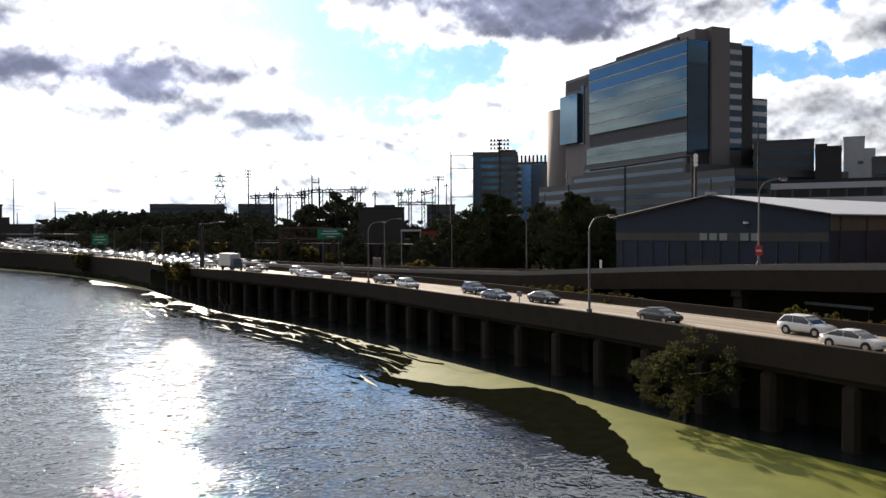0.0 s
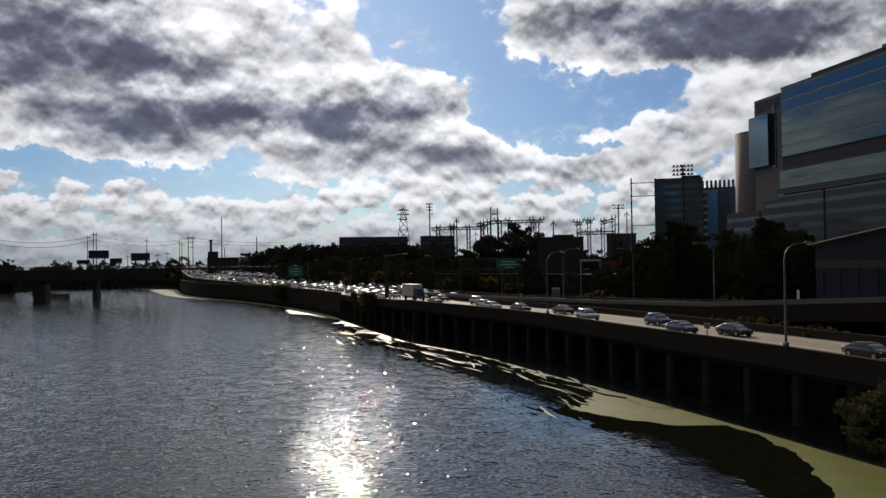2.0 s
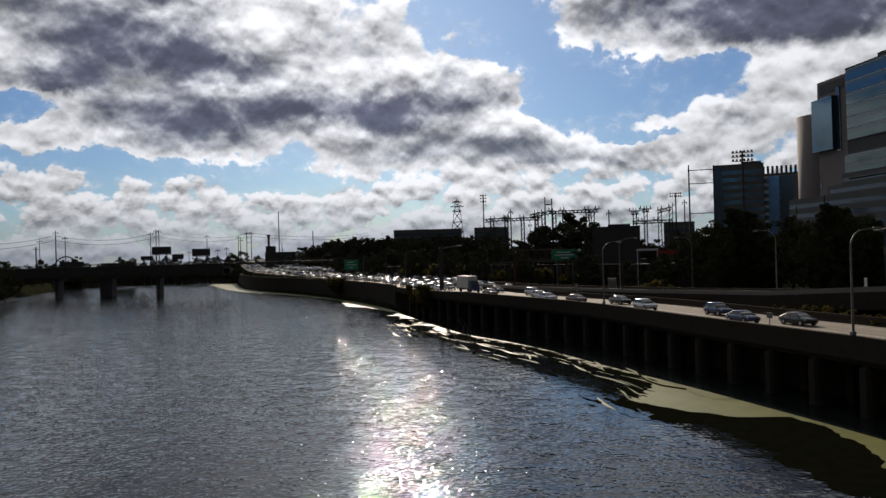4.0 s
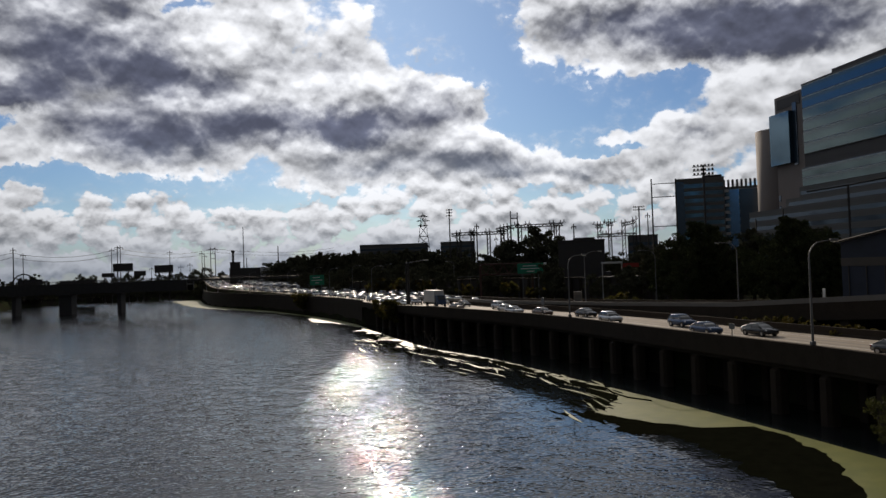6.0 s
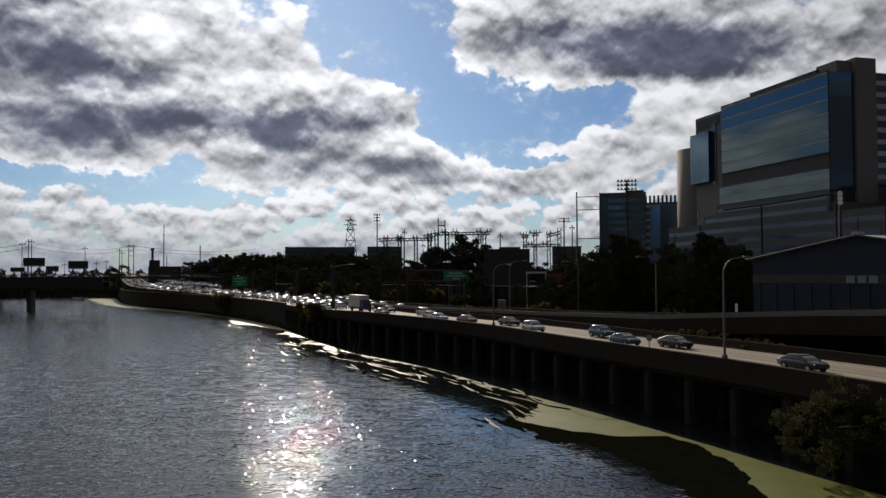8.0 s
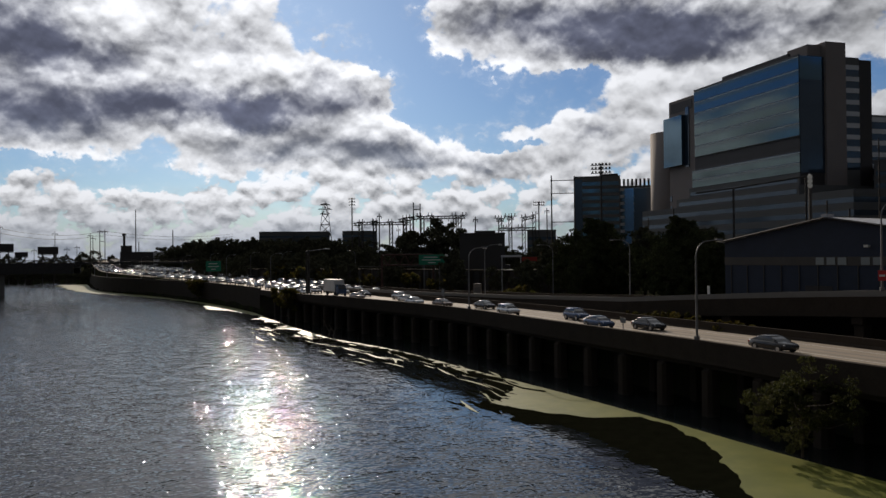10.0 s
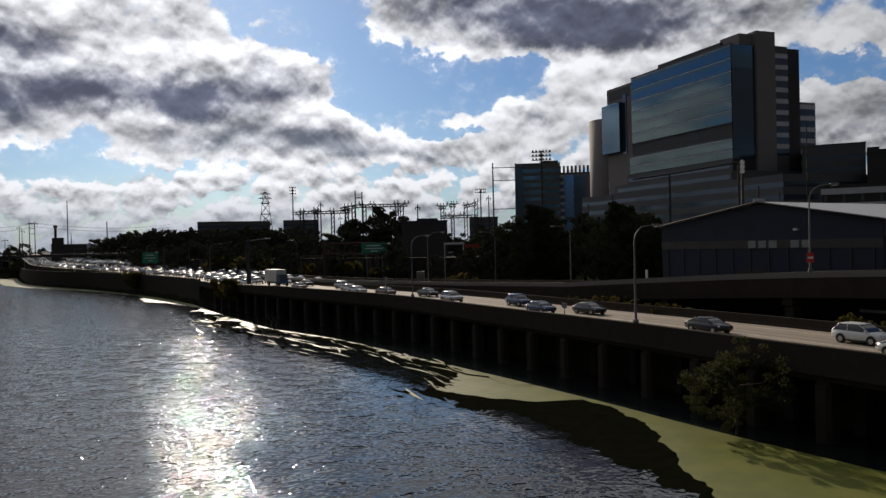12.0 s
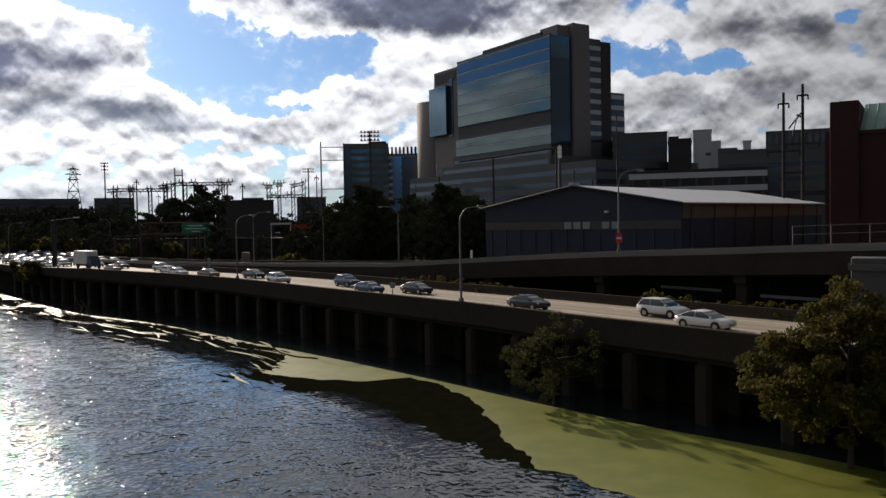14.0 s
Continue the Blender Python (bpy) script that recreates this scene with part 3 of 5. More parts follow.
def make_tower():
    t = thing("hospital_tower", (88, 287, 0), "tall hospital tower of banded mirror glass and tan stone", "building", turn=113.3)
    part("core", boxes((0.2, 61.8, -31, -0.1, 5, 83)), "panel_dark", t)
    # glass box, recess and lower glass on the river face (y = 0)
    for z0, floors, fh, x1 in ((55.4, 6, 4.6, 62.0), (42.6, 2, 3.6, 64.0)):
        for i in range(floors):
            a, clear = z0 + i * fh, fh * 0.60
            for k in range(8):
                u0, u1 = x1 * k / 8, x1 * (k + 1) / 8
                # bluer panes above 72 m stand in for blue sky reflected there
                part("pane", boxes((u0 + 0.03, u1 - 0.03, 0, 0.10 + 0.012 * ((3 * k + 5 * i) % 4), a + 0.12, a + clear)), "glass_blue" if z0 + i * fh > 72 else "glass_green", t)
            part("spandrel_band", boxes((0, x1, 0, 0.12, a + clear, a + fh - 0.55)), "glass_pale", t)
            part("floor_edge", boxes((0, x1, 0, 0.24, a + fh - 0.55, a + fh - 0.2)), "edge_strip", t, "thin pale floor edge")
            part("reveal", boxes((0, x1, 0, 0.06, a + fh - 0.2, a + fh + 0.12)), "glass_dark", t)
    part("recess_wall", boxes((0.0, 62, -0.08, 0.02, 49.8, 55.2)), "panel_dark", t, "dark recessed storey")
    part("soffit", boxes((0, 62, -0.05, 0.5, 55.15, 55.38)), "stone_grey", t)
    part("lower_wall", boxes((0, 66, -0.1, 0.3, 34, 42.5)), "stone_grey", t)
    for k in range(2):
        part("lower_window_band", boxes((1, 65, 0.3, 0.36, 36.0 + 3.3 * k, 37.5 + 3.3 * k)), "glass_dark", t)
    part("roof_screen", boxes((7, 45, -2.5, -1.5, 83, 85.4), (7, 45, -12, -2.5, 83, 84.6)), "panel_dark", t, "dark louvred roof screen")
    part("roof_parapet", boxes((0, 62, -0.6, 0.25, 83, 83.5)), "stone_grey", t)
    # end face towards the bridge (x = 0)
    # darker glass here: the end face's dimmer reflection is put into its colour
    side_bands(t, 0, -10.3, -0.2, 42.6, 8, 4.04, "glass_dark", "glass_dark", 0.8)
    # upper bands in bluer glass, for the sky they would reflect
    side_bands(t, 0, -10.3, -0.2, 74.9, 2, 4.04, "glass_blue", "glass_blue", 0.8)
    part("stair_tower", boxes((-1.2, 11, -18.8, -10.3, 5, 88.3), bevel=0.15), "stone", t, "plain tan stone stair tower")
    part("plant_room", boxes((1, 11, -10.2, -4.5, 83.5, 87.4)), "stone", t)
    part("end_wing", boxes((0, 40, -25.4, -18.8, 5, 83.6)), "stone_grey", t)
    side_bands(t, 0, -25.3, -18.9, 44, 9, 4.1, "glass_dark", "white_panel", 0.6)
    part("rear_wing", boxes((3, 40, -33, -25.4, 5, 70.4)), "panel_dark", t)
    part("rear_wing_low", boxes((1.5, 40, -39.5, -25.5, 5, 64)), "stone_grey", t)
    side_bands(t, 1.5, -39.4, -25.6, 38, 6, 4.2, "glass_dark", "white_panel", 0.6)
    # stone block and round tower at the far end
    part("end_block", boxes((62.1, 82, -26, -0.3, 5, 82), bevel=0.2), "stone", t, "tan stone end block")
    part("end_block_louvre", boxes((64, 80, -0.3, -0.12, 76.5, 80.6)), "panel_dark", t)
    part("bay_window", boxes((69, 83.2, -0.3, 1.8, 53, 74.5), bevel=0.1), "glass_blue", t, "projecting blue glass bay")
    part("bay_slot", boxes((66.3, 68.9, -0.3, 0.1, 52, 77.5)), "glass_dark", t)
    bm = bmesh.new()
    tube(bm, (92, -9, 5), (92, -9, 70), 10.5, 10.5, 40)
    part("round_tower", bm, "stone", t, "round tan stone tower", True)
    for k in range(5):
        part("small_window", boxes((79.9, 81.2, -0.29, -0.1, 20 + 4.5 * k, 22.5 + 4.5 * k)), "glass_dark", t)
    # banded podium
    part("podium", boxes((-34, 88, -40, 9.8, 5, 34)), "stone_grey", t, "low podium of stone and dark ribbon windows")
    bands(t, -34, 88, 9.8, 10, 6, 4.0, "glass_dark", "stone_grey", 0.42, dy=1)
    side_bands(t, -34, -40, 9.7, 10, 6, 4.0, "glass_dark", "stone_grey", 0.42)
    part("podium_upper", boxes((-4, 70, -38, 4.0, 34, 38)), "stone_grey", t)
    part("podium_upper_window", boxes((-3, 68, 4.0, 4.08, 35, 36.6)), "glass_dark", t)


def block(name, label, az0, az1, dist, depth, z_top, wall, floors=0, glass="glass_dark", base=5.0, f0=0.0, share=0.5, fh=4.0, roof=None, spandrel=None, turn=0.0):
    """A plain building that faces the bridge."""
    az = (az0 + az1) / 2
    x, y = bearing(az, dist)
    half = dist * math.tan(radians((az1 - az0) / 2))
    b = thing(name, (x, y, 0), label, "building", turn=-az + turn)
    part("wall", boxes((-half, half, 0, depth, base - 0.5, z_top), bevel=0.05), wall, b)
    part("roof_edge", boxes((-half - 0.15, half + 0.15, -0.15, depth + 0.15, z_top, z_top + 0.5)), roof or wall, b)
    start = f0 or (z_top - 0.8 - floors * fh)
    if floors:
        bands(b, -half + 0.6, half - 0.6, -0.0, start, floors, fh, glass, spandrel or wall, share)
    return b, half


def make_city():
    b, h = block("office_tower", "dark glass office tower behind the trees", 2.2, 5.4, 450, 24, 58.2, "stone_grey", 11, "glass_blue", share=0.55)
    part("end_glass", boxes((-h, -h + 4.5, -0.35, -0.2, 12, 57)), "glass_dark", b)
    part("plant_room", boxes((h - 11, h - 1, 4, 16, 58.7, 60.2)), "panel_dark", b)
    b, h = block("glass_annex", "blue glass office block with roof fins", 4.85, 8.4, 470, 24, 54, "stone_grey", 10, "glass_blue", share=0.6, spandrel="white_panel")
    part("blue_corner", boxes((-h + 7, -h + 12, -0.5, -0.25, 12, 53)), "glass_bright", b, "bright blue glass corner strip")
    part("dark_front", boxes((-h + 12.2, h, -0.5, -0.25, 12, 53)), "glass_dark", b)
    for k in range(12):
        part("roof_fin", boxes((-h + 1.5 + 2.3 * k, -h + 2.7 + 2.3 * k, 0.5, 1.2, 54.5, 58.5)), "panel_dark", b)
    b, h = block("dark_office_block", "dark grey office block with long flat roof", 21.3, 25.0, 300, 30, 45, "panel_grey", 4, share=0.35)
    b, h = block("stepped_office_block", "dark stepped roof plant block", 25.05, 26.6, 285, 25, 40, "panel_dark")
    part("plant_room", boxes((-h, -h + 3.5, 1, 6, 40.5, 42.2), (-1, h, 2, 8, 40.5, 41.5)), "panel_dark", b)
    b, h = block("white_lift_tower", "pale concrete lift tower over the roofs", 26.7, 27.9, 320, 12, 47, "white_panel")
    part("side_block", boxes((h + 0.05, h + 3.4, 1, 12, 5, 43.2)), "white_panel", b)
    part("window", boxes((1.2, 3.0, -0.1, 0.05, 37.5, 38.7)), "glass_dark", b)
    b, h = block("grey_hall", "long grey concrete hall behind the shed roof", 28.3, 35.5, 240, 40, 32.7, "stone_grey", 3, share=0.3)
    part("roof_step", boxes((-h, -h + 5, 0.5, 20, 33.2, 33.9)), "panel_grey", b)
    part("clerestory", boxes((-2.5, h, 3, 30, 33.2, 38.2)), "panel_grey", b)
    for k in range(9):
        part("roof_window", boxes((-1.8 + 1.7 * k, -0.9 + 1.7 * k, 2.85, 2.99, 34.3, 37.0)), "glass_pale", b)
    b, h = block("stair_head", "small pale rooftop stair head", 29.9, 30.4, 290, 4, 39.5, "white_panel")
    b, h = block("parking_deck", "long pale open parking deck", 22.4, 31.4, 222, 26, 26.8, "panel_dark", base=5)
    for z in (17.5, 21.2, 24.9):
        part("spandrel_panel", boxes((-h, h, -0.4, -0.05, z, z + 1.5)), "white_panel", b)
    for k in range(9):
        part("column", boxes((-h + 1 + k * (2 * h - 2) / 8 - 0.3, -h + 1 + k * (2 * h - 2) / 8 + 0.3, -0.35, -0.04, 5, 26.6)), "panel_grey", b)
    b, h = block("brick_hall", "dark red brick hall with a green metal roof", 35.3, 47, 120, 40, 25.4, "brick", roof="brick")
    part("end_pier", boxes((-h - 0.3, -h + 3.2, -0.4, 10, 4.5, 29.9), bevel=0.05), "brick", b)
    part("end_pier_low", boxes((-h - 1.0, -h - 0.32, 0.5, 9, 4.5, 26.0)), "brick", b)
    bm = bmesh.new()
    q = [bm.verts.new(p) for p in ((-h + 3.3, 0.2, 25.9), (h, 0.2, 25.9), (h, 9.5, 30.4), (-h + 3.3, 9.5, 30.4), (-h + 3.3, 9.5, 25.9), (h, 9.5, 25.9))]
    for f in ((0, 1, 2, 3), (0, 3, 4), (1, 5, 2), (3, 2, 5, 4), (0, 4, 5, 1)):
        bm.faces.new([q[i] for i in f])
    part("metal_roof", bm, "copper", b, "green standing-seam metal roof")
    for k in range(14):
        x = -h + 3.8 + 1.2 * k
        bm = tubes(((x, 0.2, 25.97), (x, 9.5, 30.47), 0.07), seg=4)
        part("roof_seam", bm, "copper", b)
    # far buildings on the rise
    for a0, a1, d, z, fl in ((-20.2, -17.9, 690, 37, 0), (-17.95, -15.3, 710, 37.6, 3), (-14.4, -12.0, 700, 37.6, 4), (-1.15, 0.9, 420, 27.9, 5)):
        block("far_office_block", "low grey office block on the wooded rise", a0, a1, d, 30, z, "stone_grey" if fl else "panel_grey", fl or 3, share=0.4, spandrel="panel_grey")
    b, h = block("brick_substation_house", "windowless dark brick substation house", -6.0, -2.75, 258, 16, 22.0, "panel_dark")
    part("roof_step", boxes((-2.5, h - 3, 1, 10, 22.5, 23.2)), "panel_dark", b)
    part("lower_annex", boxes((h - 2.5, h + 1.8, -1.5, 12, 4.5, 12)), "panel_dark", b)
    block("white_warehouse", "low white-fronted warehouse beside the expressway", -27.2, -24.9, 470, 20, 18.4, "white_panel", 2, share=0.3, fh=2.5)
    block("dark_warehouse", "low dark flat-roofed warehouse", -29.3, -26.6, 490, 20, 18.9, "panel_dark")
    block("wide_shed", "long low dark shed by the rail bridge", -40.0, -37.9, 520, 25, 15.0, "panel_dark")
    block("low_brick_works", "small dark works building on the far bank", -42.4, -41.0, 560, 20, 16.5, "panel_dark")
    b, h = block("mill_house", "dark mill with a stubby chimney", -29.25, -28.55, 640, 18, 25, "panel_dark")
    part("chimney", tubes(((-1.5, 4, 25), (-1.5, 4, 33.5), 1.0), ((-1.5, 4, 33), (-1.5, 4, 34.5), 1.6)), "panel_dark", b)


def make_shed():
    """Gabled storage shed beside the slip road: x along the gable, y inland."""
    w, d, e, p = 33.7, 61.0, 16.7, 19.5
    s = thing("storage_shed", (27.7, 127, 0), "wide blue-grey metal shed with a low white gable roof", "shed", turn=-51.0)
    bm = bmesh.new()
    v = [bm.verts.new(q) for q in ((0, 0, 13.9), (w, 0, 13.9), (w, 0, e), (w / 2, 0, p), (0, 0, e), (0, 0.3, 13.9), (w, 0.3, 13.9), (w, 0.3, e), (w / 2, 0.3, p), (0, 0.3, e))]
    bm.faces.new([v[i] for i in (0, 1, 2, 3, 4)])
    bm.faces.new([v[i] for i in (9, 8, 7, 6, 5)])
    for i in range(5):
        j = (i + 1) % 5
        bm.faces.new((v[i], v[i + 5], v[j + 5], v[j]))
    part("gable", bm, "siding", s, "blue-grey sheet gable")
    part("gable_band", boxes((0.0, w, -0.08, 0.2, 13.2, 14.4)), "siding_grey", s, "grey-brown sheet band")
    part("front_wall", boxes((0, w, 0.02, 0.32, 4.5, 13.2)), "siding", s)
    part("side_wall", boxes((w - 0.3, w, 0.33, d, 4.5, 14.6)), "siding", s)
    part("side_wall_top", boxes((w - 0.3, w + 0.05, 0.33, d, 14.6, e)), "siding_tan", s, "tan upper wall sheeting")
    part("far_wall", boxes((0, 0.3, 0.33, d, 4.5, e)), "siding", s)
    part("rear_wall", boxes((0.3, w - 0.3, d - 0.3, d, 4.5, e)), "siding", s)
    for sx in (0, 1):
        bm = bmesh.new()
        xe, xm = (-0.6, w / 2) if sx == 0 else (w + 0.6, w / 2)
        ze = e - 0.1
        q = [bm.verts.new(c) for c in ((xe, -0.7, ze), (xm, -0.7, p + 0.1), (xm, d + 0.7, p + 0.1), (xe, d + 0.7, ze), (xe, -0.7, ze + 0.18), (xm, -0.7, p + 0.3), (xm, d + 0.7, p + 0.3), (xe, d + 0.7, ze + 0.18))]
        for f in ((0, 1, 2, 3), (7, 6, 5, 4), (0, 4, 5, 1), (1, 5, 6, 2), (2, 6, 7, 3), (3, 7, 4, 0)):
            bm.faces.new([q[i] for i in f])
        part("roof_slope", bm, "white_roof", s, "white metal roof slope")
    part("verge_trim", tubes(((-0.6, -0.74, e), (w / 2, -0.74, p + 0.2), 0.14), ((w / 2, -0.74, p + 0.2), (w + 0.6, -0.74, e), 0.14), seg=4), "dark_steel", s)
    for k in range(12):
        x = 1.2 + 2.85 * k
        part("pilaster", boxes((x - 0.05, x + 0.05, -0.12, 0.0, 4.5, 13.2)), "siding_grey", s)
    for k in range(8):
        y = 3 + 7.8 * k
        part("side_pilaster", boxes((w + 0.0, w + 0.2, y - 0.08, y + 0.08, 4.5, 16.4)), "siding_grey", s)
    for x in (15.2, 16.8, 18.4, 21.6, 23.2):
        part("window", boxes((x, x + 1.2, -0.16, -0.085, 13.3, 14.3)), "edge_strip", s, "small pale window")
    part("vent_opening", boxes((13.5, 17.5, -0.05, 0.01, 9.6, 10.4)), "panel_dark", s)
    part("ridge_vent", boxes((w / 2 - 0.5, w / 2 + 0.5, -0.6, 0.8, p + 0.2, p + 0.7)), "white_roof", s)
    part("wall_lamp", boxes((22.2, 22.8, -0.55, -0.02, 15.6, 15.9)), "lamp_glass", s)


make_tower()
make_city()
make_shed()


# ---------------------------------------------------------------- mid ground walls, substation, masts
def make_mid_wall():
    w = thing("retaining_wall", label="long dark retaining wall with a pipe rail", category="wall", kind="structure")
    pts = [Vector((*bearing(a, d), 0)) for a, d in ((-21, 305), (-15, 275), (-9, 248), (-3, 218), (3, 216), (6, 224))]
    for a, b in zip(pts, pts[1:]):
        n = (b - a).normalized()
        ang = math.degrees(math.atan2(n.y, n.x))
        ob = part("wall_panel", boxes((0, (b - a).length, 0, 1.2, 4.5, 10.7)), "panel_dark", w)
        ob.matrix_basis = pose(*a, 0, 0, ang)
        for k in range(int((b - a).length / 4)):
            ob = part("pilaster", boxes((4 * k + 1.6, 4 * k + 2.3, -0.35, -0.01, 4.5, 10.6)), "concrete", w)
            ob.matrix_basis = pose(*a, 0, 0, ang)
        ob = part("wall_cap", boxes((0, (b - a).length, -0.2, 1.3, 10.7, 11.1)), "concrete", w)
        ob.matrix_basis = pose(*a, 0, 0, ang)
    t = thing("truss_footbridge", label="rusty steel lattice footbridge behind the wall", category="footbridge", turn=0)
    a, b = Vector((*bearing(-11.6, 240), 0)), Vector((*bearing(-7.9, 240), 0))
    part("lower_chord", tubes((a + Vector((0, 0, 12.5)), b + Vector((0, 0, 12.5)), 0.25)), "rust", t)
    part("upper_chord", tubes((a + Vector((0, 0, 15.6)), b + Vector((0, 0, 15.6)), 0.25)), "rust", t)
    n = 9
    for i in range(n):
        p, q = a.lerp(b, i / n), a.lerp(b, (i + 1) / n)
        lo, hi = (p, q) if i % 2 else (q, p)
        part("diagonal", tubes((lo + Vector((0, 0, 12.5)), hi + Vector((0, 0, 15.6)), 0.16)), "rust", t)
    for p in (a, b):
        part("trestle", tubes((p + Vector((0, 0, 4.8)), p + Vector((0, 0, 15.6)), 0.35)), "rust", t)


def lattice_column(bm, x, y, z0, z1, w, r=0.16):
    c = [(x - w, y - w), (x + w, y - w), (x + w, y + w), (x - w, y + w)]
    for px, py in c:
        tube(bm, (px, py, z0), (px, py, z1), r, r, 4)
    k = max(2, int((z1 - z0) / (3 * w)))
    for i in range(k):
        a, b = z0 + (z1 - z0) * i / k, z0 + (z1 - z0) * (i + 1) / k
        tube(bm, (*c[0], a), (*c[1], b), r * 0.7, r * 0.7, 4)
        tube(bm, (*c[1], a), (*c[2], b), r * 0.7, r * 0.7, 4)


def gantry(az0, az1, dist, z0, z1, legs, posts):
    """A substation gantry from one bearing to another: lattice legs, a lattice beam and forked insulator posts at shares of its length."""
    a, b = Vector((*bearing(az0, dist), z0)), Vector((*bearing(az1, dist), z1))
    g = thing("substation_gantry", label="dark steel lattice substation gantry with insulators", category="gantry", group="substation gantries")
    for u in legs:
        p = a.lerp(b, u)
        bm = bmesh.new()
        lattice_column(bm, p.x, p.y, 4.8, p.z, 0.7, 0.17)
        part("leg", bm, "dark_steel", g)
    d = (b - a).normalized()
    bm = bmesh.new()
    for dz in (0.0, -1.1):
        tube(bm, a + Vector((0, 0, dz)), b + Vector((0, 0, dz)), 0.24, 0.24, 4)
    n = max(4, int((b - a).length / 1.6))
    for i in range(n):
        p, q = a.lerp(b, i / n), a.lerp(b, (i + 1) / n)
        tube(bm, p + Vector((0, 0, -1.1 * (i % 2))), q + Vector((0, 0, -1.1 * ((i + 1) % 2))), 0.15, 0.15, 4)
    part("beam", bm, "dark_steel", g)
    for u in posts:
        p = a.lerp(b, u)
        for k in (-0.8, 0.8):
            part("insulator", tubes((p + d * k, p + d * k + Vector((0, 0, 1.7)), 0.2), seg=5), "dark_steel", g)
        part("insulator_bar", tubes((p - d * 1.7 + Vector((0, 0, 0.45)), p + d * 1.7 + Vector((0, 0, 0.45)), 0.13), seg=5), "dark_steel", g)
    n = max(2, int((b - a).length / 3.0))
    for i in range(n):
        p = a.lerp(b, (i + 0.5) / n)
        part("hanging_insulator", tubes((p + Vector((0, 0, -1.1)), p + Vector((0, 0, -2.3)), 0.13), seg=5), "dark_steel", g)


def mast(az, dist, z_top, r=0.3, label="dark wooden utility pole", arms=(), base=4.8, mat="wood_pole", group="utility poles"):
    """A pole with cross-arms: each a height under the top and a half length."""
    x, y = bearing(az, dist)
    m = thing("utility_pole", (x, y, 0), label, "pole", group, turn=-az)
    part("shaft", tube(bmesh.new(), (0, 0, base), (0, 0, z_top), r, r * 0.65, 7), mat, m)
    for down, half in arms:
        part("cross_arm", boxes((-half, half, -r * 0.7, r * 0.7, z_top - down - 0.14, z_top - down + 0.14)), mat, m)
        for sx in (-1, 1):
            part("insulator", tubes(((sx * half * 0.95, 0, z_top - down - 0.9), (sx * half * 0.95, 0, z_top - down), 0.14), seg=5), mat, m)
    return m


def floodlight_mast(az, dist, z_top, half, rows, per_row, base=4.8, gap=1.6, shine="dark_steel"):
    x, y = bearing(az, dist)
    m = thing("floodlight_mast", (x, y, 0), "tall steel sports floodlight mast with banked lamps", "floodlight", "floodlight masts", turn=-az)
    part("pole", tube(bmesh.new(), (0, 0, base), (0, 0, z_top), 0.42, 0.25, 8), "dark_steel", m)
    for r in range(rows):
        z = z_top - 0.4 - gap * r
        part("lamp_bar", boxes((-half, half, -0.1, 0.1, z - 0.1, z + 0.1)), "dark_steel", m)
        for k in range(per_row):
            c = -half + 2 * half * (k + 0.5) / per_row
            w = half / per_row * 0.62
            part("lamp_head", tube(bmesh.new(), (c, -0.9, z + 0.25), (c, 0.25, z + 0.55), w, w * 0.7, 8), shine, m)


def pylon(az, dist, z0, z_top, w0, w1):
    x, y = bearing(az, dist)
    m = thing("pylon", (x, y, 0), "steel lattice transmission pylon on the rise", "pylon", turn=-az)
    bm = bmesh.new()
    k = 6
    for sx in (-1, 1):
        for sy in (-1, 1):
            tube(bm, (sx * w0, sy * w0, z0), (sx * w1, sy * w1, z_top), 0.45, 0.3, 4)
    for i in range(k):
        f, g = i / k, (i + 1) / k
        wa, wb = w0 + (w1 - w0) * f, w0 + (w1 - w0) * g
        za, zb = z0 + (z_top - z0) * f, z0 + (z_top - z0) * g
        for sy in (-1, 1):
            tube(bm, (-wa, sy * wa, za), (wb, sy * wb, zb), 0.25, 0.25, 4)
            tube(bm, (wa, sy * wa, za), (-wb, sy * wb, zb), 0.25, 0.25, 4)
            tube(bm, (-wb, sy * wb, zb), (wb, sy * wb, zb), 0.25, 0.25, 4)
    part("lattice", bm, "dark_steel", m)
    for dz, half in ((-1, 5.5), (-6, 7.5), (-11, 5.5)):
        part("cross_arm", tubes(((-half, 0, z_top + dz), (half, 0, z_top + dz), 0.4), ((-half, 0, z_top + dz), (0, 0, z_top + dz + 2), 0.25), ((half, 0, z_top + dz), (0, 0, z_top + dz + 2), 0.25)), "dark_steel", m)
    part("peak", tubes(((0, 0, z_top - 1), (0, 0, z_top + 3), 0.35)), "dark_steel", m)


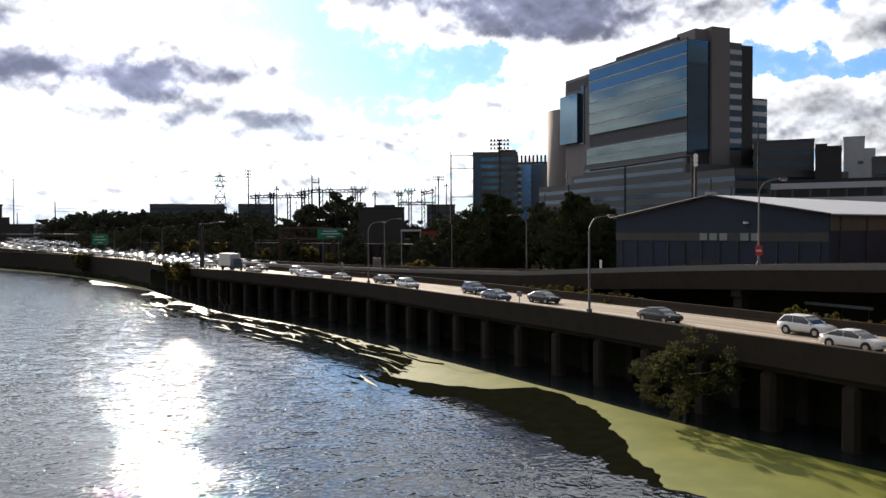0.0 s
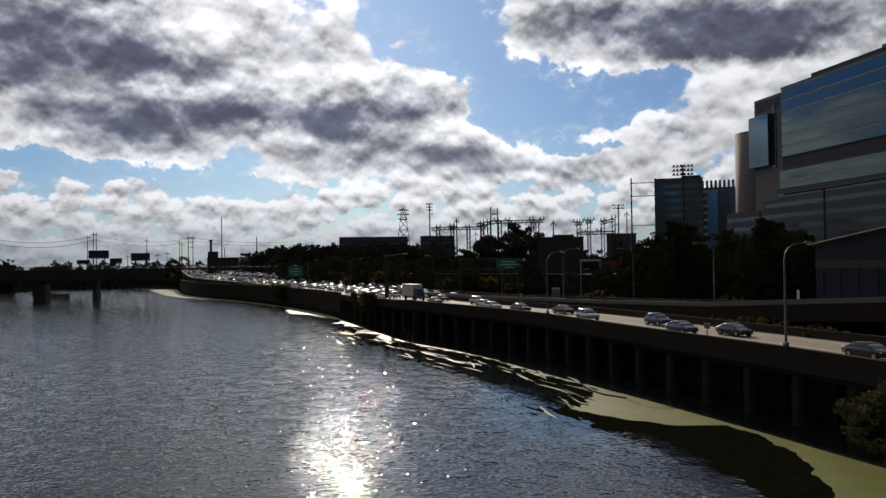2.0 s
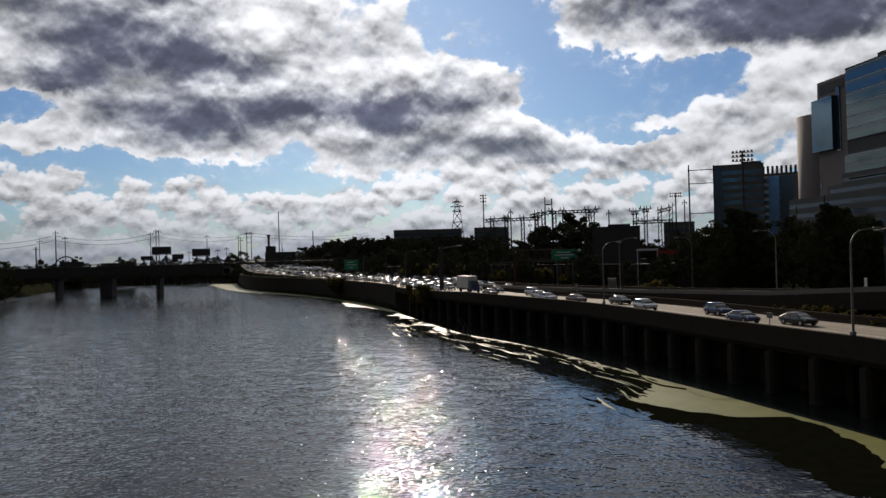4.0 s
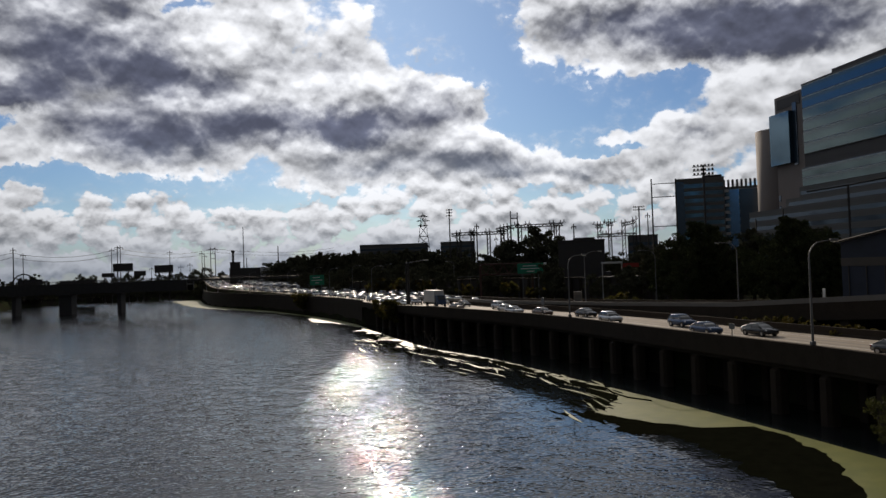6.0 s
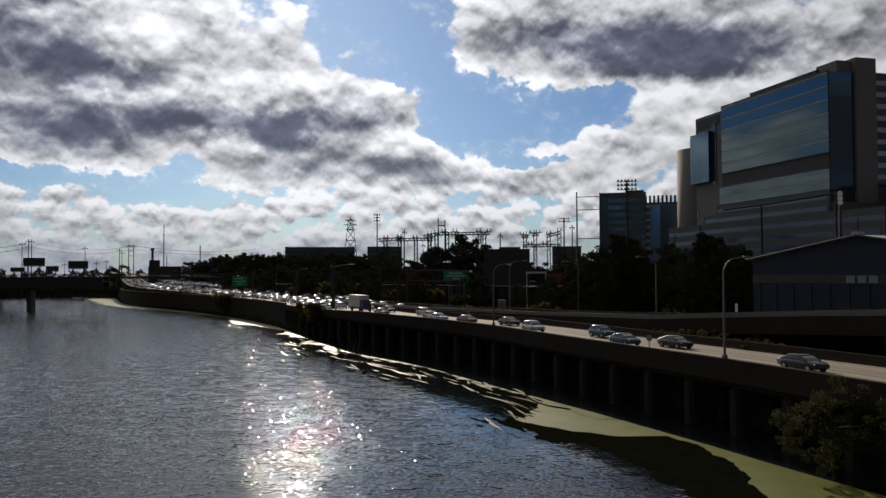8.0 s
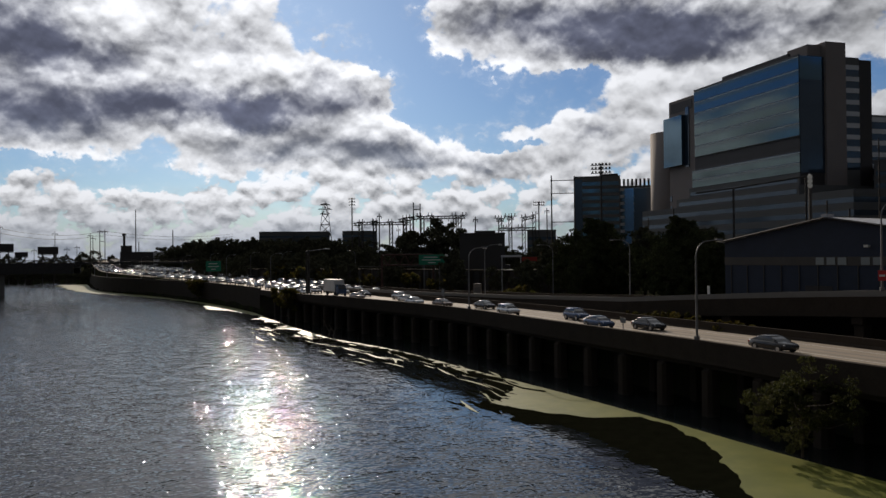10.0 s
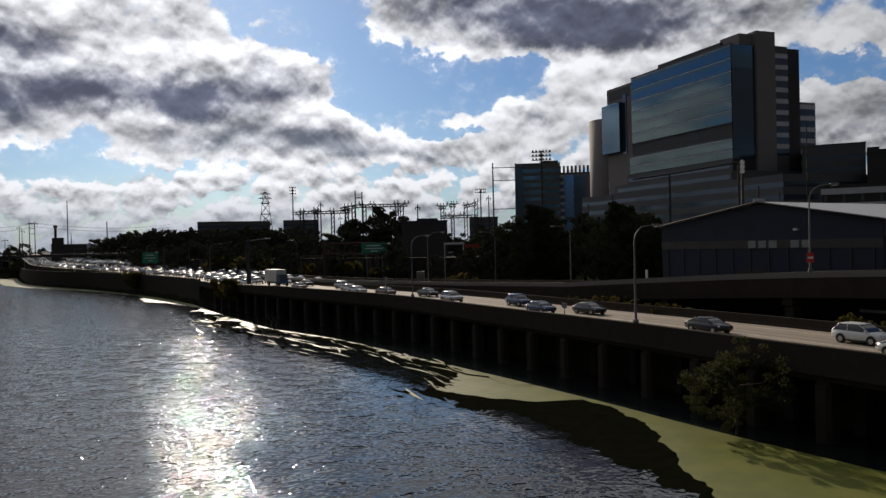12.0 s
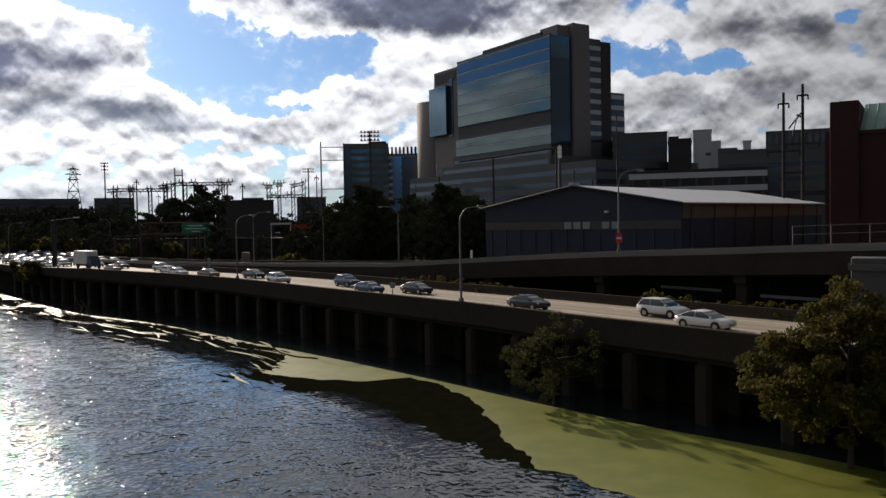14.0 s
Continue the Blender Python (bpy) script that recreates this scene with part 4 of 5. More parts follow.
def make_masts():
    pylon(-15.6, 900, 5, 75, 10.5, 2.2)
    floodlight_mast(-13.7, 400, 44.4, 1.7, 3, 4, gap=1.5)
    floodlight_mast(4.1, 250, 43.0, 3.1, 3, 6, gap=1.25)
    floodlight_mast(-0.3, 350, 38.4, 2.5, 2, 6, gap=1.2)
    floodlight_mast(17.62, 160, 28.9, 0.75, 3, 1, gap=0.8, shine="lamp_glass")
    for az0, az1, d, z0, z1, legs, posts in ((-13.6, -11.95, 370, 30.7, 31.4, (0.3, 0.92), (0.32, 0.9)), (-12.3, -9.65, 380, 31.3, 31.5, (0.52, 0.9), (0.1, 0.5, 0.88)),
                                             (-10.4, -8.85, 370, 32.3, 33.7, (0.3, 0.62), (0.3, 0.62)), (-9.0, -5.57, 370, 33.6, 33.7, (0.1, 0.3, 0.78, 0.88), (0.03, 0.26, 0.76, 0.98)),
                                             (-3.25, -0.6, 370, 27.7, 27.8, (0.34, 0.98), (0.2, 0.6)), (-1.48, -0.6, 365, 32.0, 33.3, (0.1, 0.96), (0.1, 0.96)),
                                             (-3.35, -2.8, 372, 32.2, 32.2, (0.5,), (0.1, 0.9)), (-2.6, -2.08, 372, 33.0, 33.0, (0.5,), (0.1, 0.9))):
        gantry(az0, az1, d, z0, z1, legs, posts)
    for az, d, z, r in ((-11.76, 300, 31.3, 0.32), (-4.85, 280, 28.8, 0.32), (0.27, 300, 32.6, 0.28), (-12.9, 380, 28, 0.25), (-10.4, 380, 29, 0.2)):
        mast(az, d, z, r, arms=((1.0, 0.8),))
    # the tall H-frame in the middle of the substation
    x, y = bearing(-9.06, 380)
    h = thing("wire_mast", (x, y, 0), "tall steel pole frame carrying wires", "pole", "utility poles", turn=9.06)
    for px, top in ((-1.6, 41.0), (1.6, 40.3)):
        part("shaft", tube(bmesh.new(), (px, 0, 4.8), (px, 0, top), 0.38, 0.26, 7), "dark_steel", h)
    part("cross_bar", boxes((-1.6, 1.6, -0.15, 0.15, 37.2, 37.7)), "dark_steel", h)
    # the H-frame beside the office tower
    x, y = bearing(1.43, 280)
    h = thing("wire_mast", (x, y, 0), "tall steel pole frame carrying wires", "pole", "utility poles", turn=-1.43)
    for px, top in ((-4.0, 42.8), (3.9, 42.4)):
        part("shaft", tube(bmesh.new(), (px, 0, 4.8), (px, 0, top), 0.35, 0.22, 7), "dark_steel", h)
    for z in (41.0, 36.5, 26.5):
        part("cross_bar", boxes((-4.3, 4.3, -0.12, 0.12, z - 0.13, z + 0.13)), "dark_steel", h)
    # the twin poles beyond the shed
    for az, z in ((32.4, 38.6), (33.55, 40.0)):
        mast(az, 170, z, 0.38, "tall dark wooden transmission pole", ((2.2, 1.0), (11.5, 3.0)))
    x, y = bearing(33.0, 170)
    h = thing("pole_brace", (x, y, 17.5), "dark timber brace between two transmission poles", "brace", turn=-33)
    part("bar", boxes((-1.6, 1.6, -0.15, 0.15, 5.2, 5.7)), "wood_pole", h)
    part("switch_arm", tubes(((-0.9, 0, 14.0), (1.6, 0, 17.2), 0.16), ((-0.2, 0, 12.5), (0.6, 0, 16.0), 0.1), ((0.6, 0, 16.6), (1.9, 0, 15.9), 0.2)), "dark_steel", h)
    # low poles and the pipe rail in front of the podium
    x, y = bearing(12.9, 200)
    h = thing("pipe_bridge", (x, y, 0), "dark pipe carried on tall posts before the podium", "pipe bridge", turn=-12.9)
    part("post", tubes(((0, 0, 4.8), (0, 0, 30.4), 0.28)), "dark_steel", h)
    part("pipe", tubes(((-8.5, 0, 29.5), (0, 0, 30.4), 0.22), ((0, 0, 30.4), (15.5, -2, 32.3), 0.22)), "dark_steel", h)
    part("post", tubes(((15.5, -2, 4.8), (15.5, -2, 32.3), 0.25)), "dark_steel", h)
    for az, d, z in ((9.0, 210, 26.5), (7.3, 215, 24.5), (18.6, 180, 25.5), (21.6, 240, 45.0), (19.9, 185, 24.0), (21.7, 235, 24)):
        mast(az, d, z, 0.25, arms=())
    # far poles beyond the rail bridge
    for az, d, z, r in ((-43.57, 500, 30.0, 0.2), (-42.63, 480, 33.9, 0.38), (-42.08, 500, 31.5, 0.28), (-36.86, 500, 33.2, 0.25), (-36.5, 500, 34.9, 0.28), (-36.32, 500, 34.8, 0.28),
                        (-33.2, 500, 31.1, 0.25), (-31.1, 500, 30.2, 0.25), (-30.95, 500, 28.4, 0.25), (-30.53, 500, 32.5, 0.3), (-30.22, 500, 32.4, 0.3), (-31.91, 500, 23.5, 0.2),
                        (-28.31, 700, 56.0, 0.5), (-28.12, 600, 27.6, 0.4), (-25.95, 600, 35.6, 0.5), (-32.5, 540, 23.0, 0.2), (-34.4, 560, 22.5, 0.2)):
        mast(az, d, z, r, arms=((1.2, 1.4),) if d < 600 else ())
    x, y = bearing(-30.37, 500)
    h = thing("pole_brace", (x, y, 24), "dark steel cross braces between two poles", "brace", turn=30.37)
    for z in (1.5, 4.5, 7.5):
        part("bar", boxes((-1.3, 1.3, -0.12, 0.12, z, z + 0.3)), "dark_steel", h)


def make_rail_bridge():
    b = thing("rail_bridge", (-232.8, 319.5, 0), "dark plate-girder rail bridge on masonry piers", "bridge", turn=191.8)
    part("girder", boxes((-32, 130, -0.8, 0.4, 9.2, 13.9)), "dark_steel", b)
    part("far_girder", boxes((-32, 130, 7.6, 8.8, 9.2, 13.9)), "dark_steel", b)
    part("track_deck", boxes((-32, 130, 0.42, 7.58, 11.5, 12.2)), "dark_steel", b)
    part("approach_span", boxes((-95, -32.02, -0.4, 8.4, 13.1, 14.1)), "dark_steel", b)
    for k in range(20):
        x = -28 + 8 * k
        part("stiffener", boxes((x - 0.2, x + 0.2, 0.4, 0.75, 9.3, 13.8)), "dark_steel", b)
    part("walkway_rail", tubes(((-95, 0.2, 15.0), (130, 0.2, 15.0), 0.1), ((-95, 0.2, 14.5), (130, 0.2, 14.5), 0.08), seg=4), "dark_steel", b)
    for x, w in ((0, 0.9), (25, 2.9), (49, 0.9), (84, 1.0)):
        part("pier", boxes((x - w, x + w, 1.5, 6.5, -2, 8.6), (x - w - 0.4, x + w + 0.4, -0.8, 8.8, 8.6, 9.18), bevel=0.15), "panel_dark", b, "dark stone bridge pier")
    for x, top in ((60, 24), (90, 29)):
        p = part("catenary_mast", tubes(((x, 4, 13.9), (x, 4, top), 0.28), ((x - 1.6, 4, top - 1.2), (x + 1.6, 4, top - 1.2), 0.14), seg=5), "dark_steel", b)
    bm = bmesh.new()
    for k in range(9):
        a, c = math.pi * k / 9, math.pi * (k + 1) / 9
        tube(bm, (46 + 5.5 * math.cos(a), 3, 14 + 5 * math.sin(a)), (46 + 5.5 * math.cos(c), 3, 14 + 5 * math.sin(c)), 0.3, 0.3, 5)
    part("signal_arch", bm, "dark_steel", b)
    cables = thing("overhead_wires", label="slack dark power lines across the river", category="wires")
    ends = [Vector((*bearing(a, d), z)) for a, d, z in ((-50, 380, 27), (-42.7, 430, 29.5), (-36.4, 430, 30.5), (-30.3, 540, 33), (-22, 700, 36))]
    for dz in (0.0, -2.2):
        for p, q in zip(ends, ends[1:]):
            pts = [p.lerp(q, u / 10) + Vector((0, 0, dz - 4.2 * (u / 10) * (1 - u / 10) * 3)) for u in range(11)]
            part("wire", bent(pts, 0.09, 0.09, 4), "dark_steel", cables)
    for az0, az1, d, z0, z1, lbl in ((-36.8, -35.55, 435, 19.2, 23.2, "dark advertising hoarding on posts"), (-34.2, -33.0, 435, 17.9, 21.7, "dark advertising hoarding on posts"), (-37.5, -36.7, 470, 16.6, 18.8, "small dark hoarding on posts"), (-35.5, -34.75, 470, 16.8, 19.5, "small dark hoarding on posts")):
        az = (az0 + az1) / 2
        x, y = bearing(az, d)
        w = d * math.tan(radians((az1 - az0) / 2))
        h = thing("billboard", (x, y, 0), lbl, "billboard", "hoardings", turn=-az)
        part("panel", boxes((-w, w, 0, 0.6, z0, z1), bevel=0.05), "panel_dark", h)
        part("catwalk", boxes((-w, w, -1.0, -0.05, z0 - 0.35, z0 - 0.15)), "dark_steel", h)
        for sx in (-0.55, 0.55):
            part("post", tubes(((sx * w, 0.4, 2), (sx * w, 0.4, z0), 0.3)), "dark_steel", h)


make_mid_wall()
make_masts()
make_rail_bridge()


# ---------------------------------------------------------------- road furniture
def street_lamp(place, height, arm, turn, label="galvanised steel street lamp with a curved arm", base_z=0.0, group="street lamps"):
    m = thing("street_lamp", place, label, "street lamp", group, turn=turn)
    part("base", boxes((-0.2, 0.2, -0.2, 0.2, 0.0, 0.35), bevel=0.04), "steel", m)
    part("pole", tube(bmesh.new(), (0, 0, 0.3), (0, 0, height - 1.6), 0.12, 0.08, 8), "steel", m)
    pts = [(arm * (1 - math.cos(a)) * 0.62, 0, height - 1.6 + 1.5 * math.sin(a)) for a in [math.pi / 2 * k / 7 for k in range(8)]] + [(arm, 0, height - 0.02)]
    part("arm", bent(pts, 0.08, 0.05, 7), "steel", m)
    head = part("luminaire", boxes((arm - 0.1, arm + 0.75, -0.17, 0.17, height - 0.1, height + 0.1), bevel=0.06), "steel", m)
    part("lens", boxes((arm + 0.05, arm + 0.65, -0.13, 0.13, height - 0.18, height - 0.105), bevel=0.03), "lamp_glass", head)
    return m


def make_abutment():
    x, y = bearing(38.2, 74)
    a = thing("bridge_abutment", (x, y, 0), "pale grey concrete abutment under the slip road", "abutment", kind="structure", turn=-38.2)
    part("wall", boxes((-2.4, 6, 0, 3, 4.5, 11.2), bevel=0.06), "panel_grey", a)
    part("ledge", boxes((-2.6, 6.2, -0.35, -0.01, 10.2, 10.7)), "panel_grey", a)
    part("recess", boxes((-1.6, 6, -0.06, -0.005, 5.0, 9.6)), "panel_grey", a)


make_abutment()


def make_yard():
    """The gate canopy and the cabinets beyond the slip road."""
    x, y = bearing(-2.3, 205)
    c = thing("gate_canopy", (x, y, 0), "white flat canopy on thin posts with a red fascia", "canopy", turn=2.3)
    part("roof", boxes((-2.6, 2.6, -2, 2, 14.6, 15.1), bevel=0.05), "white_panel", c)
    part("fascia", boxes((2.65, 6.5, -2.05, -1.95, 13.6, 14.6)), "red_cloth", c, "red sheet fascia")
    part("platform", boxes((-2.6, 11, -2, 3, 11.15, 11.4)), "pale_concrete", c)
    for px in (-2.4, 2.4):
        for py in (-1.8, 1.8):
            part("post", tubes(((px, py, 4.8), (px, py, 14.6), 0.1)), "white_panel", c)
    x, y = bearing(-4.75, 158)
    c = thing("control_cabinet", (x, y, 4.9), "tall pale grey roadside control cabinet", "cabinet", turn=4.7)
    part("body", boxes((-0.8, 0.8, 0, 1.2, 0, 4.6), bevel=0.05), "pale_concrete", c)
    part("door", boxes((-0.6, 0.6, -0.04, -0.004, 0.4, 3.9), bevel=0.01), "panel_grey", c)
    for az, d, n, lbl in ((2.2, 214, 9, "pale pipe rail along the wall top"), (-10.5, 252, 12, "pale pipe rail along the wall top")):
        x, y = bearing(az, d)
        f = thing("wall_rail", (x, y, 10.7), lbl, "railing", "wall rails", turn=-az)
        part("rail", tubes(((-n, -1, 1.3), (n, -1, 1.3), 0.07), seg=5), "pale_concrete", f)
        for k in range(7):
            px = -n + 2 * n * k / 6
            part("post", tubes(((px, -1, -5.8), (px, -1, 1.3), 0.06), seg=5), "pale_concrete", f)


make_yard()


def make_road_furniture():
    for k in range(9):
        s = 136 + 51 * k
        if k != 2:
            street_lamp(on_road(s, 0.22, 7.0), 9.3, 2.4, heading(s) - 90)
    street_lamp((32.5, 81.8, 11.2), 8.8, 2.0, -15)
    x, y = bearing(6.0, 135)
    street_lamp((x, y, 5), 12.5, 2.6, 165)
    for az, d, tn in ((-4.2, 152, 0), (0.65, 165, 180), (-13.5, 262, 160), (-20.8, 300, 10), (-18.6, 285, 10), (-23.5, 330, 10)):
        x, y = bearing(az, d)
        street_lamp((x, y, 5), 12.2, 2.6, tn)
    # twin posts of a sign gantry at the bend
    s = 256.4
    g = thing("sign_gantry", on_road(s, 0.2, 6.9), "grey twin-post cantilever lamp and sign support", "gantry", turn=heading(s) - 90)
    for dy in (-0.75, 0.75):
        part("post", tube(bmesh.new(), (0, dy, 0), (0, dy, 9.4), 0.24, 0.2, 10), "dark_steel", g)
    part("head_frame", boxes((-0.25, 0.25, -1.0, 1.0, 9.4, 9.7), bevel=0.05), "dark_steel", g)
    part("arm", tubes(((0, 0, 9.6), (4.2, 0, 10.1), 0.11)), "steel", g)
    part("luminaire", boxes((4.0, 5.2, -0.2, 0.2, 10.0, 10.25), bevel=0.05), "lamp_glass", g)
    # green direction signs beyond the median
    for a0, a1, d, z0, z1 in ((-8.95, -7.1, 230, 12.6, 15.5), (-23.8, -22.8, 300, 10.4, 14.1)):
        az = (a0 + a1) / 2
        w = d * math.tan(radians((a1 - a0) / 2))
        x, y = bearing(az, d)
        g = thing("road_sign", (x, y, 0), "green overhead direction sign with white lettering bars", "road sign", "direction signs", turn=-az)
        panel = part("panel", boxes((-w, w, 0, 0.12, z0, z1), bevel=0.03), "sign_green", g)
        for k, (u, v) in enumerate(((-0.6, 0.45), (-0.75, 0.7), (-0.3, 0.3))):
            zz = z1 - (z1 - z0) * (0.25 + 0.27 * k)
            part("text_bar", boxes((u * w, v * w, -0.02, -0.004, zz - 0.12, zz + 0.12)), "sign_white", panel)
        for sx in (-0.6, 0.6):
            part("post", boxes((sx * w - 0.15, sx * w + 0.15, 0.14, 0.4, 4.8, z1 - 0.3)), "steel", g)
        if a0 > -10:
            part("sign_lamp", boxes((w + 0.1, w + 0.9, -0.6, 0.2, z1 - 0.9, z1 + 0.1), bevel=0.1), "lamp_glass", g)
    for s, n, h, tn in ((196, 0.2, 1.7, 0), (147.5, 0.2, 0.9, 0)):
        g = thing("small_road_sign", on_road(s, n, 7.0), "small grey back of a roadside sign", "road sign", "roadside signs", turn=heading(s) - 90)
        part("post", tubes(((0, 0, 0), (0, 0, h), 0.05)), "steel", g)
        part("plate", boxes((-0.03, 0.03, -0.45, 0.45, h - 0.2, h + 1.0 if s > 150 else h + 0.35), bevel=0.01), "sign_back", g)
    g = thing("red_road_sign", (32.35, 81.4, 11.2), "small red warning sign on the lamp pole", "road sign", turn=-21)
    part("plate", boxes((-0.35, 0.35, -0.05, -0.01, 1.0, 2.0), bevel=0.01), "sign_red", g)
    part("text_bar", boxes((-0.25, 0.25, -0.06, -0.051, 1.4, 1.6)), "sign_white", g)
    s = 155.5
    g = thing("delineator", on_road(s, ramp_n(s) + 0.17, ramp_z(s)), "small pale post on the ramp parapet", "post", turn=heading(s))
    part("plate", boxes((-0.22, 0.22, -0.05, 0.05, 0, 1.05), bevel=0.03), "sign_white", g)
    # low guard rails under the slip road; the rails' white stands in for sunlight
    for s0, s1, n, z in ((127, 139, 29.4, 6.6), (112, 121, 28.0, 6.5), (139, 147, 29.5, 7.4), (104, 110, 27, 6.5)):
        g = thing("guard_rail", label="steel guard rail under the slip road, whitened for sunlight", category="guard rail", group="guard rails")
        part("rail", ribbon("rail", steps(s0, s1, 3), lambda s: [(n, z - 0.16), (n, z + 0.16), (n + 0.08, z + 0.16), (n + 0.08, z - 0.16)], "white_panel"), None, g)
        for s in steps(s0 + 0.5, s1 - 0.5, 2.5):
            p = on_road(s, n + 0.15, 0)
            part("post", tubes(((p.x, p.y, 5.1), (p.x, p.y, z + 0.1), 0.06), seg=5), "steel", g)
    # the lit rail and kerb at the head of the slip road
    g = thing("fence", label="pale pipe fence along the street above", category="fence")
    for a, b, z in (((57, 88, 0), (82, 80, 0), 12.4), ((57, 88, 0), (82, 80, 0), 13.4)):
        part("rail", tubes(((a[0], a[1], z), (b[0], b[1], z + 0.5), 0.06)), "steel", g)
    for k in range(7):
        x, y = 57 + 25 * k / 6, 88 - 8 * k / 6
        part("post", tubes(((x, y, 5), (x, y, 13.5 + 0.08 * k), 0.07)), "steel", g)


make_road_furniture()


# ---------------------------------------------------------------- trees
def leaf_cloud(rng, centres, radii, per, size, flat=0.75):
    """Small leaf quads scattered in clumps round the centres."""
    n = len(centres) * per
    c = np.repeat(np.array(centres), per, axis=0)
    r = np.repeat(np.array(radii), per)[:, None]
    d = rng.normal(size=(n, 3))
    d /= np.linalg.norm(d, axis=1)[:, None]
    p = c + d * r * (rng.uniform(0.15, 1.0, (n, 1)) ** 0.5) * np.array([1, 1, flat])
    u = rng.normal(size=(n, 3))
    u /= np.linalg.norm(u, axis=1)[:, None]
    v = np.cross(u, rng.normal(size=(n, 3)))
    v /= np.linalg.norm(v, axis=1)[:, None]
    s = size * rng.uniform(0.6, 1.35, (n, 1))
    quads = np.stack([p - u * s, p + v * s * 0.55, p + u * s, p - v * s * 0.55], axis=1)
    return quads.reshape(-1, 3), np.arange(4 * n).reshape(-1, 4)


def broadleaf(label, height, spread, seed, leaves=40, clumps=60, leaf=0.28, mat="leaf_green", trunk=0.35, low=0.25, category="tree", squash=1.0, group="", name="tree", clump=1.0):
    """A broad tree at the origin: tapered trunk, limbs and clumps of leaves with gaps."""
    rng = np.random.default_rng(seed)
    t = thing(name, label=label, category=category, group=group)
    bm = bent([(0, 0, -0.6), (0.12, 0.05, height * 0.25), (-0.1, 0.12, height * 0.5), (0.05, 0, height * 0.8)], trunk, trunk * 0.25, 8)
    centres, radii = [], []
    mid, half = height * (low + 1.0) / 2, height * (1.0 - low) / 2
    for k in range(clumps):
        d = rng.normal(size=3)
        d /= np.linalg.norm(d)
        rad = rng.uniform(0.45, 1.0) ** 0.6 * (0.86 + 0.28 * math.sin(3.1 * d[0] + 2.3 * d[2] + seed))
        centres.append((d[0] * spread * rad, d[1] * spread * rad * squash, mid + d[2] * half * rad))
        radii.append(spread * clump * rng.uniform(0.13, 0.26))
    part("trunk", bm, "bark", t)
    for k in range(0, clumps, max(1, clumps // 9)):
        c = Vector(centres[k])
        z0 = min(c.z * 0.75, height * rng.uniform(0.2, 0.6))
        b = Vector((0, 0, z0))
        m = b.lerp(c, 0.5) + Vector((0, 0, -0.05 * height))
        part("limb", bent([b, m, c], trunk * 0.4, trunk * 0.08, 5), "bark", t)
    v, f = leaf_cloud(rng, centres, radii, leaves, leaf)
    part("crown", from_lists("crown", v, f, mat), None, t, "crown of small leaves")
    return t


def conifer(label, height, spread, seed, group=""):
    rng = np.random.default_rng(seed)
    t = thing("conifer", label=label, category="tree", group=group)
    part("trunk", tube(bmesh.new(), (0, 0, -0.5), (0, 0, height * 0.97), 0.32, 0.05, 8), "bark", t)
    centres, radii, arms = [], [], bmesh.new()
    z = height * 0.08
    while z < height * 0.98:
        f = z / height
        reach = spread * (1 - f) ** 0.55 * rng.uniform(0.6, 1.15) + 0.35
        a0 = rng.uniform(0, 6.28)
        for k in range(6):
            a = a0 + k * 1.047 + rng.uniform(-0.3, 0.3)
            ln = reach * rng.uniform(0.65, 1.1)
            tip = Vector((math.cos(a) * ln, math.sin(a) * ln, z - 0.12 * ln + rng.uniform(-0.2, 0.5)))
            tube(arms, (0, 0, z), tip, 0.06, 0.02, 4)
            for u in (0.3, 0.5, 0.7, 0.86, 1.0):
                centres.append(tuple(Vector((0, 0, z)).lerp(tip, u)))
                radii.append(rng.uniform(0.35, 0.95) * (0.7 + 0.5 * (1 - f)))
        z += height * 0.05 * rng.uniform(0.8, 1.25)
    part("branchwork", arms, "bark", t)
    v, f = leaf_cloud(rng, centres, radii, 34, 0.21, 0.9)
    part("crown", from_lists("crown", v, f, "needles"), None, t, "layered dark needle boughs")
    return t


